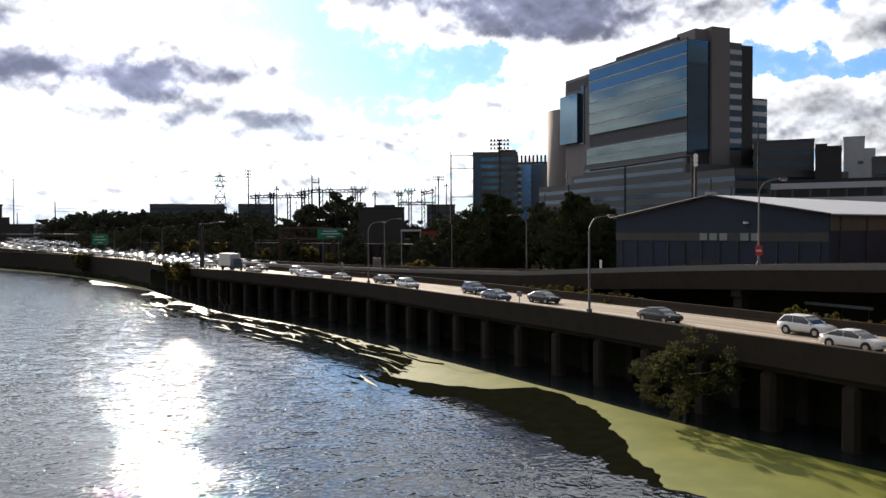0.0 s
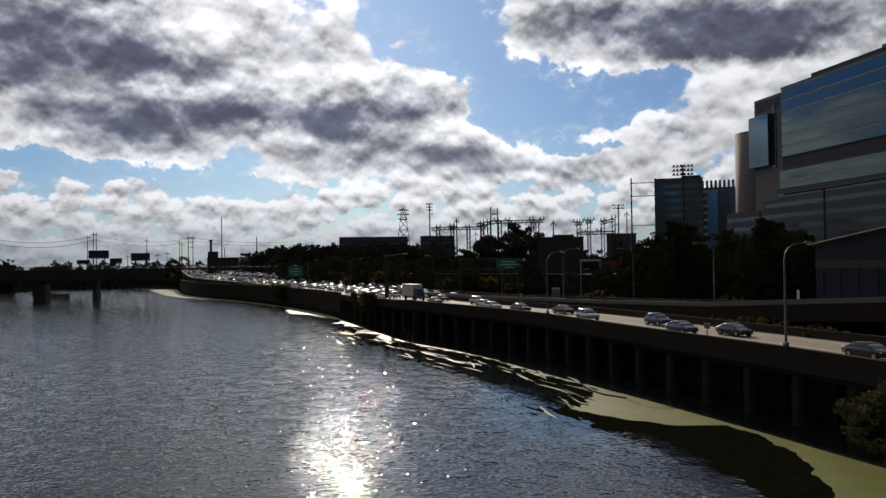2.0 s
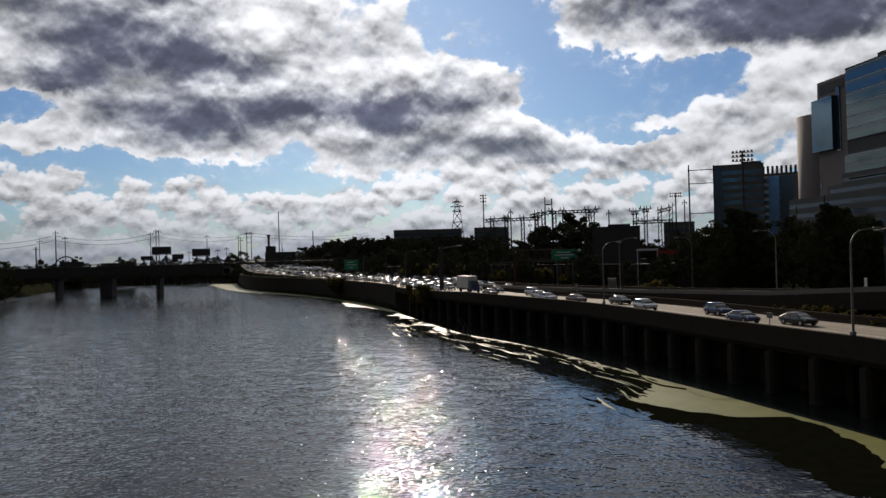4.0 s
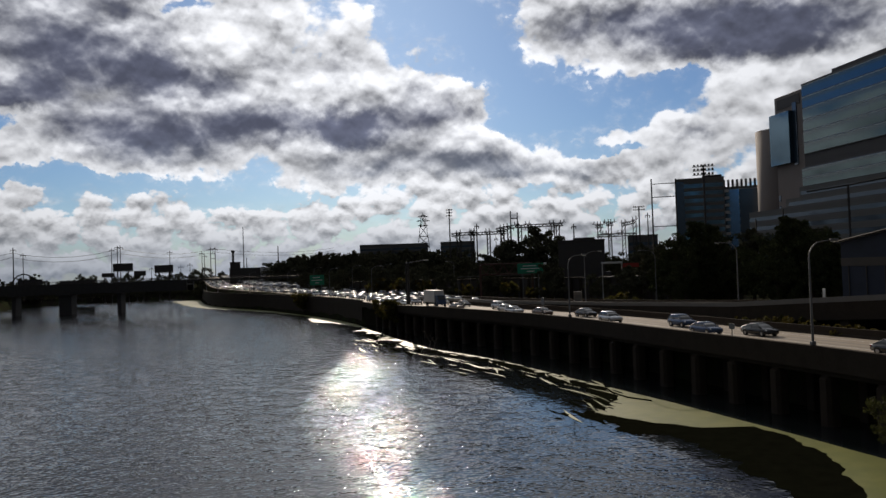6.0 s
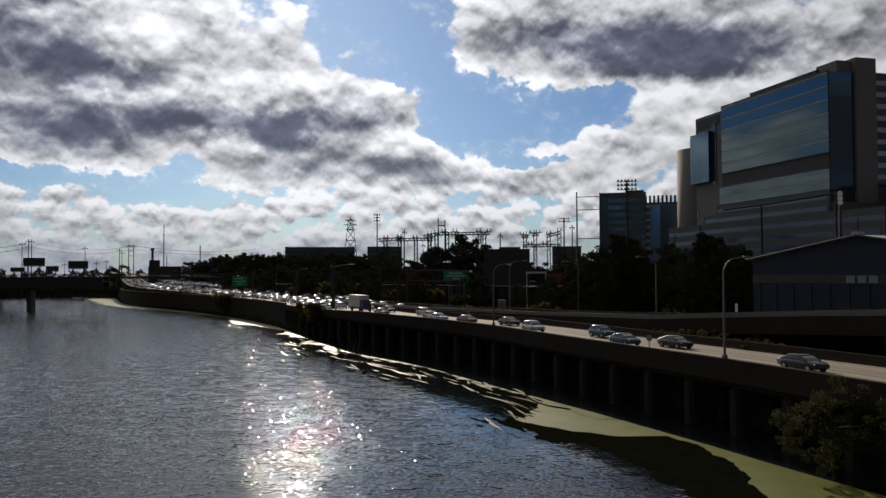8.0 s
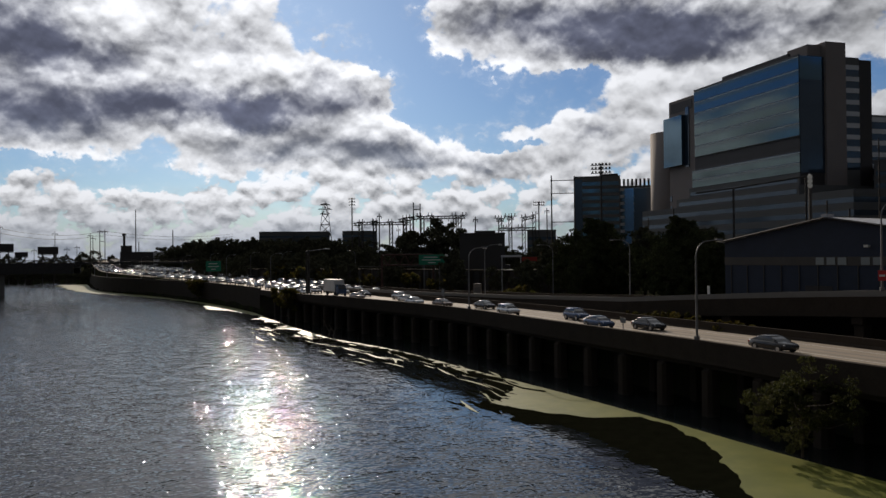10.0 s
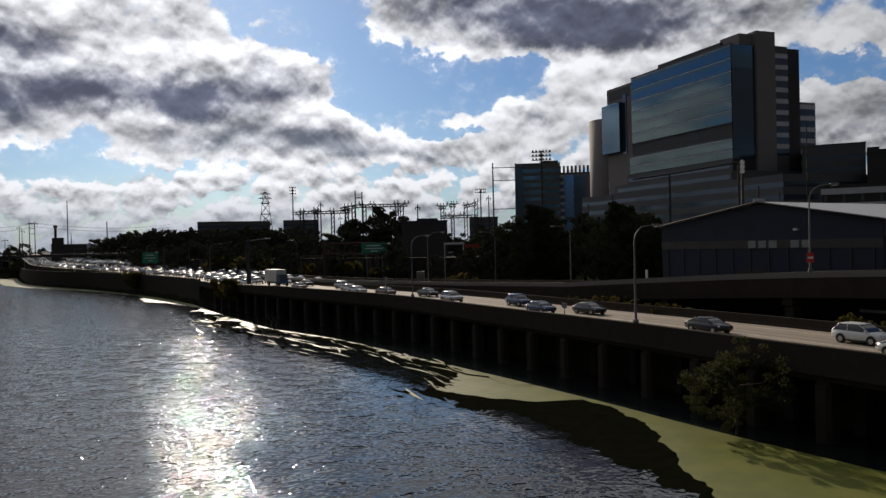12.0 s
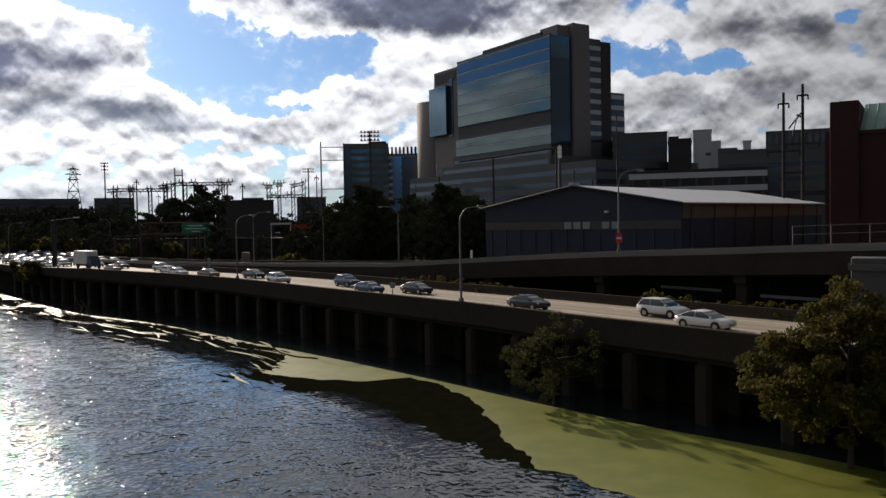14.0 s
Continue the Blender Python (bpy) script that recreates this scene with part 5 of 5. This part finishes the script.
def make_trees():
    # the yellowing tree on the bank and the bush under the parapet
    t = broadleaf("leafy tree turning yellow on the river bank", 10.6, 5.4, 11, 190, 165, 0.15, "leaf_yellow", 0.22, 0.15, clump=0.75)
    t.matrix_basis = pose(30.6, 41.6, 0.3, 0, 0, 20)
    t = broadleaf("scrubby green tree leaning out under the parapet", 7.2, 3.9, 5, 64, 150, 0.10, "leaf_green", 0.14, 0.08, clump=0.6)
    t.matrix_basis = pose(18.6, 61.2, 0.0, 0, 0, 0)
    t = broadleaf("sunlit scrub in front of the far bank", 7.4, 4.2, 8, 110, 60, 0.22, "leaf_yellow", 0.2, 0.05, "bush", name="bush")
    t.matrix_basis = pose(*on_road(267, -1.6, 1.6))
    t = broadleaf("sunlit scrub in front of the far bank", 7.0, 4.2, 9, 90, 60, 0.26, "leaf_yellow", 0.2, 0.05, "bush", name="bush")
    t.matrix_basis = pose(*on_road(368, -1.5, 1.8))
    # two stands of conifers beyond the slip road
    a = conifer("dark shaggy conifer beyond the slip road", 18.5, 5.2, 31, "conifers")
    b = broadleaf("dark shaggy evergreen beyond the slip road", 16.6, 5.6, 32, 70, 170, 0.22, "needles", 0.3, 0.04, group="evergreens", clump=0.8)
    spots = ((a, 3.4, 175, 1.0), (b, 1.9, 178, 0.93), (b, 5.4, 176, 0.98), (a, 4.4, 184, 0.97), (b, 2.6, 170, 0.8), (b, 6.2, 172, 0.75),
             (a, 9.2, 160, 0.96), (b, 7.6, 160, 0.92), (b, 10.6, 158, 0.94), (a, 11.9, 160, 0.78), (b, 8.4, 152, 0.8), (a, 10.0, 168, 0.93), (b, 12.6, 157, 0.6))
    used = set()
    for ob, az, d, k in spots:
        m = pose(*bearing(az, d), 4.9, 0, 0, az * 77) @ Matrix.Diagonal((k, k, k, 1))
        if ob in used:
            copy_thing(ob, m)
        else:
            used.add(ob)
            ob.matrix_basis = m
    # far woods: a few trees, copied
    kinds = [broadleaf("dark round-headed tree in the far woods", 16, 6.5, 40 + k, 46, 70, 0.5, "leaf_far", 0.4, 0.1, group="far woods") for k in range(4)]
    rng = random.Random(4)
    spots = []
    for k in range(46):
        az = -26.2 + 13.4 * k / 45
        spots.append((az, rng.uniform(440, 520), 19 if az > -24.8 else 18))
    for k in range(24):
        spots.append((-22.0 + 21 * k / 23 + rng.uniform(-0.3, 0.3), rng.uniform(300, 420), rng.uniform(10, 13)))
    for k in range(20):
        spots.append((-24.5 + 9.5 * k / 19, rng.uniform(335, 390), rng.uniform(8, 11)))
    for k in range(30):
        spots.append((-47 + 20 * k / 29, rng.uniform(620, 900), rng.uniform(10, 17)))
    for k in range(16):
        spots.append((-46.5 + 9 * k / 15, rng.uniform(440, 520), rng.uniform(5, 9)))
    spots += [(-7.4, 330, 24.5), (-8.4, 334, 21), (-6.5, 336, 22), (-9.9, 330, 17.5), (-10.7, 335, 15), (-3.0, 330, 14), (-1.8, 300, 12.5), (-0.2, 260, 13.5), (0.6, 235, 12.0), (-12.6, 330, 14), (1.0, 330, 16)]
    for i, (az, d, h) in enumerate(spots):
        ob = kinds[i % 4]
        k = h / 16
        base = 4.6
        m = pose(*bearing(az, d), base, 0, 0, rng.uniform(0, 360)) @ Matrix.Diagonal((k * rng.uniform(0.8, 1.2), k, k, 1))
        if i < 4:
            ob.matrix_basis = m
        else:
            copy_thing(ob, m)
    for i, (az, d, h) in enumerate(((-14.0, 205, 9), (-11.0, 208, 7.5), (-10.9, 203, 8.5), (-6.7, 206, 7), (-6.4, 200, 10), (-3.4, 207, 7), (-1.2, 200, 8.5), (0.3, 205, 11), (1.6, 203, 10), (2.2, 190, 14), (4.8, 192, 15), (7.0, 182, 14), (9.6, 175, 15), (11.2, 172, 13), (-16.5, 218, 9), (-19.0, 235, 10))):
        d = d if az > -5 else float(np.interp(az, [-21, -15, -9, -5], [305, 275, 248, 226])) - 9
        copy_thing(kinds[i % 4], pose(*bearing(az, d), 4.6, 0, 0, az * 53) @ Matrix.Diagonal((h / 16, h / 16, h / 16, 1)))
    # dark trees of the near bank at the far side
    for az, d, h in ((-46.6, 275, 9), (-47.4, 265, 11), (-48.6, 258, 13), (-50, 250, 14), (-45.6, 390, 10), (-46.2, 340, 10)):
        copy_thing(kinds[1], pose(*bearing(az, d), 4.6, 0, 0, az * 31) @ Matrix.Diagonal((h / 16, h / 16, h / 16, 1)))
    for i in range(44):
        az = -47.5 + 16.5 * i / 43
        d = float(np.interp(az, [-47.5, -45.5, -45.0, -42.5, -40, -36, -31.5], [300, 335, 455, 565, 600, 590, 525])) + rng.uniform(4, 20)
        k = rng.uniform(0.3, 0.5)
        copy_thing(kinds[i % 4], pose(*bearing(az, d), 2.0, 0, 0, 41 * i) @ Matrix.Diagonal((k * 1.5, k * 1.2, k, 1)))
    # low scrub between the carriageways
    rows = [(s, 16.8) for s in steps(98, 126, 3.2)] + [(s, 16.6) for s in steps(146, 168, 3.0)]
    scrub = broadleaf("low yellow-green scrub behind the median barrier", 2.3, 1.9, 61, 50, 26, 0.16, "leaf_yellow", 0.05, 0.0, "bush", 0.8, "median scrub", "bush")
    for i, (s, n) in enumerate(rows):
        m = pose(*on_road(s, n, 4.9), 0, 0, 53 * i) @ Matrix.Diagonal((1, 1, rng.uniform(0.8, 1.15), 1))
        if i:
            copy_thing(scrub, m)
        else:
            scrub.matrix_basis = m
    for i, (az, d, k) in enumerate(((-1.8, 168, 1.6), (-6.6, 232, 2.2), (-9.5, 242, 2.2), (-12.5, 255, 2.0), (-7.9, 236, 1.5), (-2.6, 175, 1.2), (-17.2, 280, 3.0), (-15.8, 272, 2.6), (-18.6, 288, 3.2))):
        copy_thing(scrub, pose(*bearing(az, d), 4.9, 0, 0, 67 * i) @ Matrix.Diagonal((k, k, k, 1)))


make_trees()


# ---------------------------------------------------------------- what floats on the river
def mat_sheet(name, label, s_list, inner, outer, mat, z, seed, rough=0.8):
    """A floating sheet between two offsets from the road edge, with a frayed outer rim."""
    rng = np.random.default_rng(seed)
    verts, faces = [], []
    ss = steps(s_list[0], s_list[-1], 0.22)
    for s in ss:
        i, o = inner(s), outer(s)
        fr = rough * (1 + 1.6 * (s > 170)) * (noise.noise((s * 0.35, seed, 0)) + 0.5 * noise.noise((s * 1.0, seed, 3)) + 0.12 * noise.noise((s * 2.6, seed, 7)))
        o2 = min(i - 0.02, o + fr)
        if mat == "algae":
            open_water = float(np.interp(s, [172, 186, 285, 300], [0.0, 1.0, 1.0, 0.25])) * min(1.0, max(0.0, 0.55 - 1.9 * noise.noise((s * 0.11, seed, 9)) - 0.6 * noise.noise((s * 0.5, seed, 5))))
            o2 = i + (o2 - i) * (1.0 - 0.93 * open_water)
        for k in range(5):
            verts.append(on_road(s, i + (o2 - i) * k / 4, z))
    for a in range(len(ss) - 1):
        for k in range(4):
            b = a * 5 + k
            faces.append((b, b + 1, b + 6, b + 5))
    return single(name, from_lists(name, verts, faces, mat), None, label, "algae", kind="stuff")


OUT_S = [60, 85, 95, 102, 105, 109, 114, 118, 123.5, 130, 135, 137.5, 139, 143, 149.5, 151, 153.5, 158, 164, 176, 187, 207, 222, 232, 242, 252, 262, 276, 290, 307, 318, 330, 350, 368, 395, 430, 470, 520, 620]
OUT_N = [-15, -15.6, -15.4, -14.8, -15.3, -15.3, -13.5, -11, -7.7, -5.6, -4.9, -5.2, -9.4, -12.1, -14.5, -13, -10.9, -7.2, -6.2, -7.4, -7.8, -8.6, -10.2, -10.6, -12, -8.4, -6.4, -8, -4.2, -5.2, -9.4, -10.5, -4.5, -4.0, -4.6, -7.5, -11.0, -13.0, -20]


def make_algae():
    mat_sheet("duckweed_mat", "bright green duckweed mat floating beside the viaduct", (62, 620), lambda s: float(np.interp(s, [62, 97, 101, 110, 127, 140, 151, 162, 175, 185, 205, 222, 240, 262, 282, 300], [-0.6, -0.7, -1.1, -2.7, -3.9, -4.4, -4.7, -5.3, -6.6, -7.0, -7.4, -8.4, -6.4, -4.6, -3.0, -1.6])), lambda s: float(np.interp(s, OUT_S, OUT_N)), "algae", 0.02, 3, 0.7)
    # dark sheet stands in for the viaduct's reflection, with some drowned weed
    mat_sheet("weed_reflection", "dark sheet painting the viaduct's reflection and drowned weed along the duckweed", (110, 262), lambda s: float(np.interp(s, OUT_S, OUT_N)) + float(np.interp(s, [110, 130, 137, 141, 150, 262], [0.2, 0.4, 0.6, 0.8, 0.8, 0.5])), lambda s: float(np.interp(s, OUT_S, OUT_N)) - float(np.interp(s, [110, 113, 118, 123, 130, 137, 143, 150, 156, 165, 190, 210, 235, 262], [0.4, 2.0, 4.2, 6.8, 8.2, 8.6, 3.4, 1.2, 3.2, 2.4, 1.4, 1.0, 0.6, 0.3])), "weed", 0.012, 6, 1.6)
    # loose rafts of dark weed, feathering the painted reflection, and thin streaks of duckweed drifting off the mat
    rng = random.Random(9)
    for name, label, mat, count, long, wide, z in (("weed_rafts", "scattered dark rafts of weed, feathering the painted reflection", "weed", 240, (0.4, 2.6), (0.10, 0.42), 0.03), ("duckweed_streaks", "thin drifting streaks of duckweed on the water", "algae", 70, (1.2, 4.5), (0.02, 0.08), 0.035)):
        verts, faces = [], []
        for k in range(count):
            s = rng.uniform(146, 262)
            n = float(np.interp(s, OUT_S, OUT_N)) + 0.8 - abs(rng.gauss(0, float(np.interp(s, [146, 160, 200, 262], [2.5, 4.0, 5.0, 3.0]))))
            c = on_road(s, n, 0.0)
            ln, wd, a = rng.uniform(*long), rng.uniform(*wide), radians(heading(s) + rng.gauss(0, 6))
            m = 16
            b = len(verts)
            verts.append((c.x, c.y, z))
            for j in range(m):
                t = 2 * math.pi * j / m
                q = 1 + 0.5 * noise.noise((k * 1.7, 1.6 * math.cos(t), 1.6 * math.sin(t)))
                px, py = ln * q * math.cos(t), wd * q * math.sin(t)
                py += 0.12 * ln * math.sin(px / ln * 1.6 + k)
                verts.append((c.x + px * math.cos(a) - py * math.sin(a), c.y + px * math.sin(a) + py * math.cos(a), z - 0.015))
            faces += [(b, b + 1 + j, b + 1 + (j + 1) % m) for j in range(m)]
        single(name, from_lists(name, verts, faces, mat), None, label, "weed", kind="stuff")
    # broken dead branch standing in the shallows
    for s, n, ln, tn in ((228, -6.5, 3.2, 25), (226.5, -6.2, 2.6, 40)):
        p = on_road(s, n, -0.3)
        b = thing("driftwood", p, "dead branch sticking out of the shallows", "driftwood", "driftwood", turn=tn)
        part("stem", bent([(0, 0, 0), (0.4, 0.1, 0.9), (-0.1, 0.1, 1.7), (-0.7, 0, ln)], 0.2, 0.08, 6), "bark", b)
        part("fork", bent([(0.2, 0.1, 1.0), (0.8, 0.3, 1.6), (1.0, 0.2, 2.0)], 0.1, 0.04, 5), "bark", b)
    rope = thing("floating_boom", label="thin dark boom curving over the duckweed", category="boom")
    pts = [on_road(s, n, 0.07) for s, n in ((166, -5.0), (163, -6.2), (159.5, -7.2), (156, -7.3), (153, -6.2))]
    part("line", bent(pts, 0.09, 0.09, 5), "weed", rope)


make_algae()


# ---------------------------------------------------------------- vehicles
def loft(sections, mat_name=None):
    """A closed shell over sections, each a list of as many points."""
    bm = bmesh.new()
    rings = [[bm.verts.new(p) for p in sec] for sec in sections]
    k = len(rings[0])
    for u, v in zip(rings, rings[1:]):
        for j in range(k):
            bm.faces.new((u[j], u[(j + 1) % k], v[(j + 1) % k], v[j]))
    bm.faces.new(rings[0][::-1])
    bm.faces.new(rings[-1])
    bmesh.ops.recalc_face_normals(bm, faces=bm.faces)
    return bm


def body_section(x, w, z0, zs, z1):
    """Half-round car body section at x: sill z0, shoulder zs, top z1."""
    half = [(w * 0.86, z0), (w * 0.98, z0 + 0.12), (w, (z0 + zs) / 2 + 0.05), (w * 0.97, zs), (w * 0.82, z1)]
    return [(x, y, z) for y, z in half] + [(x, -y, z) for y, z in half[::-1]]


CAR_SHAPES = {  # length, width, body stations (x, width share, sill, shoulder, top), cabin (rear foot, rear roof, front roof, front foot, roof height)
    "sedan": (4.8, 1.82, ((-2.4, 0.80, 0.42, 0.62, 0.70), (-2.3, 0.92, 0.32, 0.80, 0.92), (-1.6, 1.0, 0.24, 0.86, 0.99), (0.0, 1.0, 0.22, 0.84, 0.96), (1.1, 1.0, 0.24, 0.80, 0.94), (1.9, 0.97, 0.26, 0.74, 0.87), (2.28, 0.89, 0.28, 0.66, 0.77), (2.4, 0.78, 0.36, 0.56, 0.66)), (-2.05, -0.85, 0.3, 1.35, 1.44)),
    "suv": (4.65, 1.86, ((-2.32, 0.84, 0.50, 0.75, 0.90), (-2.25, 0.95, 0.38, 0.95, 1.08), (-1.6, 1.0, 0.32, 0.98, 1.08), (0.0, 1.0, 0.30, 0.95, 1.06), (1.0, 1.0, 0.32, 0.92, 1.05), (1.9, 0.97, 0.36, 0.84, 0.96), (2.25, 0.88, 0.40, 0.72, 0.84), (2.32, 0.76, 0.48, 0.66, 0.72)), (-2.24, -1.6, 0.2, 1.2, 1.66)),
}


def make_car(kind, paint, label, detail=True, group="traffic"):
    L, W, stations, (rf, rr, fr, ff, roof) = CAR_SHAPES[kind]
    w = W / 2
    c = thing("car", label=label, category="car", group=group)
    paint_m = PAINTS[paint]
    body = part("body", loft([body_section(x, w * s, z0, zs, z1) for x, s, z0, zs, z1 in stations]), paint_m, c, "", True)
    belt = np.interp(0, [s[0] for s in stations], [s[4] for s in stations]) - 0.06
    def ring(z, x0, x1, hw):
        return [(x0, -hw * 0.92, z), (x0 + 0.08, -hw, z), (x1 - 0.12, -hw, z), (x1, -hw * 0.86, z), (x1, hw * 0.86, z), (x1 - 0.12, hw, z), (x0 + 0.08, hw, z), (x0, hw * 0.92, z)]
    mid = (belt + roof) / 2
    part("glazing", loft([ring(belt, rf, ff, w * 0.87), ring(mid, (rf + rr) / 2 - 0.1, (ff + fr) / 2 + 0.1, w * 0.825), ring(roof - 0.05, rr, fr, w * 0.73)]), "car_glass", c, "dark glazing")
    part("roof", loft([ring(roof - 0.09, rr - 0.14, fr + 0.16, w * 0.755), ring(roof - 0.03, rr - 0.02, fr + 0.06, w * 0.71), ring(roof + 0.01, rr + 0.3, fr - 0.3, w * 0.56)]), paint_m, c, "", True)
    if not detail:
        tyre = mesh_of("wheel", tube(bmesh.new(), (0, -0.12, 0.32), (0, 0.12, 0.32), 0.32, 0.32, 10), "tyre")
        for x in (-L * 0.29, L * 0.305):
            for sy in (-1, 1):
                part("wheel", tyre, None, c).matrix_basis = pose(x, sy * w * 0.88, 0)
        return c
    for sy in (-1, 1):
        for x0, x1 in ((rf, rr), (ff, fr), ((rr + fr) / 2 - 0.1, (rr + fr) / 2 - 0.1)):
            part("pillar", tubes(((x0 + 0.02 if x0 == rf else x0, sy * w * 0.875, belt), (x1, sy * w * 0.735, roof - 0.05), 0.035), seg=5), paint_m, c)
        for x in (-L * 0.29, L * 0.305):
            r = 0.33 if kind == "sedan" else 0.36
            arch = part("wheel_arch", tube(bmesh.new(), (x, sy * w * 0.80, r + 0.02), (x, sy * w * 1.004, r + 0.02), r + 0.07, r + 0.07, 16), "trim", c)
            wh = part("wheel", tube(bmesh.new(), (x, sy * w * 0.78, r), (x, sy * w * 1.02, r), r, r, 18), "tyre", c)
            part("rim", tube(bmesh.new(), (x, sy * w * 0.9, r), (x, sy * w * 1.028, r), r * 0.66, r * 0.6, 12), "rim", wh)
        fx, zs = stations[-3][0], stations[-3][3]
        part("headlight", boxes((fx + 0.06, fx + 0.3, sy * w * 0.58, sy * w * 0.9, zs - 0.12, zs + 0.03), bevel=0.03), "head_lamp", c)
        bx, zb = stations[1][0], stations[1][3]
        part("tail_light", boxes((bx - 0.06, bx + 0.12, sy * w * 0.6, sy * w * 0.93, zb - 0.16, zb + 0.02), bevel=0.03), "tail_lamp", c)
        part("mirror", boxes((ff - 0.35, ff - 0.2, sy * w * 0.95, sy * w * 1.1, belt + 0.02, belt + 0.16), bevel=0.03), paint_m, c)
    part("grille", boxes((L / 2 - 0.12, L / 2 - 0.0, -w * 0.5, w * 0.5, 0.42, 0.56), bevel=0.02), "trim", c)
    part("sill", boxes((-L * 0.18, L * 0.19, -w * 0.985, w * 0.985, 0.2, 0.3)), "trim", c)
    return c


def make_truck():
    t = thing("box_truck", label="white box truck with a pale cargo body", category="truck")
    part("cargo_box", boxes((-5.6, 2.0, -1.2, 1.2, 1.0, 3.8), bevel=0.05), "truck_box", t)
    part("chassis", boxes((-5.4, 4.0, -0.9, 0.9, 0.6, 0.98)), "trim", t)
    part("cab", loft([[(2.15, -1.1, 0.6), (2.15, 1.1, 0.6), (2.15, 1.05, 2.7), (2.15, -1.05, 2.7)], [(3.3, -1.1, 0.6), (3.3, 1.1, 0.6), (3.2, 1.0, 2.7), (3.2, -1.0, 2.7)], [(4.1, -1.05, 0.6), (4.1, 1.05, 0.6), (3.85, 0.98, 1.7), (3.85, -0.98, 1.7)]]), PAINTS["blue"], t)
    part("windscreen", loft([[(3.9, -0.9, 1.65), (3.9, 0.9, 1.65), (3.35, 0.88, 2.55), (3.35, -0.88, 2.55)], [(3.97, -0.88, 1.67), (3.97, 0.88, 1.67), (3.42, 0.85, 2.56), (3.42, -0.85, 2.56)]]), "car_glass", t)
    for x in (-3.6, 3.1):
        for sy in (-1, 1):
            part("wheel", tube(bmesh.new(), (x, sy * 0.8, 0.48), (x, sy * 1.15, 0.48), 0.48, 0.48, 16), "tyre", t)
    return t


def make_traffic():
    def put(ob, s, n, z=6.0, back=False):
        return pose(*on_road(s, n, z), 0, 0, heading(s) + (0 if back else 180))
    near = {
        ("sedan", "white"): "white four-door saloon on the expressway", ("suv", "white"): "white sport utility car on the expressway",
        ("sedan", "black"): "black four-door saloon on the expressway", ("sedan", "bronze"): "bronze-grey saloon on the expressway",
        ("suv", "silver"): "silver sport utility car on the expressway", ("sedan", "silver"): "silver four-door saloon on the expressway", ("suv", "blue"): "dark blue sport utility car on the expressway", ("sedan", "blue"): "dark blue four-door saloon on the expressway"}
    spots = ((("sedan", "white"), 112.5, 6.3), (("suv", "white"), 119.5, 10.2), (("sedan", "black"), 132.8, 6.2), (("sedan", "black"), 154.8, 9.2), (("sedan", "blue"), 160.5, 6.0),
             (("suv", "silver"), 184.5, 5.6), (("suv", "blue"), 171.5, 9.4), (("sedan", "bronze"), 207.0, 6.4), (("sedan", "white"), 223.8, 8.6), (("sedan", "black"), 198.0, 9.3),
             (("suv", "silver"), 233.2, 12.2), (("sedan", "black"), 251.5, 12.0), (("sedan", "silver"), 216.0, 5.8), (("suv", "white"), 264.8, 11.8), (("sedan", "bronze"), 241.0, 5.8), (("sedan", "silver"), 92.0, 9.5))
    made = {}
    for key, s, n in spots:
        m = put(None, s, n)
        if key in made:
            copy_thing(made[key], m)
        else:
            made[key] = make_car(*key, near[key])
            made[key].matrix_basis = m
    truck = make_truck()
    truck.matrix_basis = put(None, 259.0, 8.0)
    # the slow queue beyond the bend, both carriageways
    queue = [make_car(k, p, "%s car in the slow queue beyond the bend" % p, False, "traffic queue") for k, p in (("sedan", "white"), ("suv", "grey"), ("sedan", "black"), ("suv", "black"), ("sedan", "silver"))]
    rng = random.Random(2)
    lanes = [(n, a, 690, 9.2, False) for n, a in ((4.2, 270), (8.0, 274), (11.8, 276))] + [(n, a, 690, 9.2, True) for n, a in ((20.2, 262), (24.0, 275), (27.8, 330), (31.6, 350), (35.4, 370))] + [(24.0, 196, 250, 15, True), (20.3, 188, 245, 22, True), (28.0, 178, 255, 19, True)]
    for n, s0, s1, gap, back in lanes:
        s = s0
        while s < s1:
            # dark paints drawn more often, standing in for the cars' backlit sides
            ob = queue[rng.choice((0, 1, 1, 2, 2, 3, 3, 4))]
            m = put(None, s, n + rng.uniform(-0.3, 0.3), low_z(s) if back else road_z(s), back)
            if ob.matrix_basis.translation.length < 1:
                ob.matrix_basis = m
            else:
                copy_thing(ob, m)
            s += gap * rng.uniform(0.75, 1.4)


make_traffic()
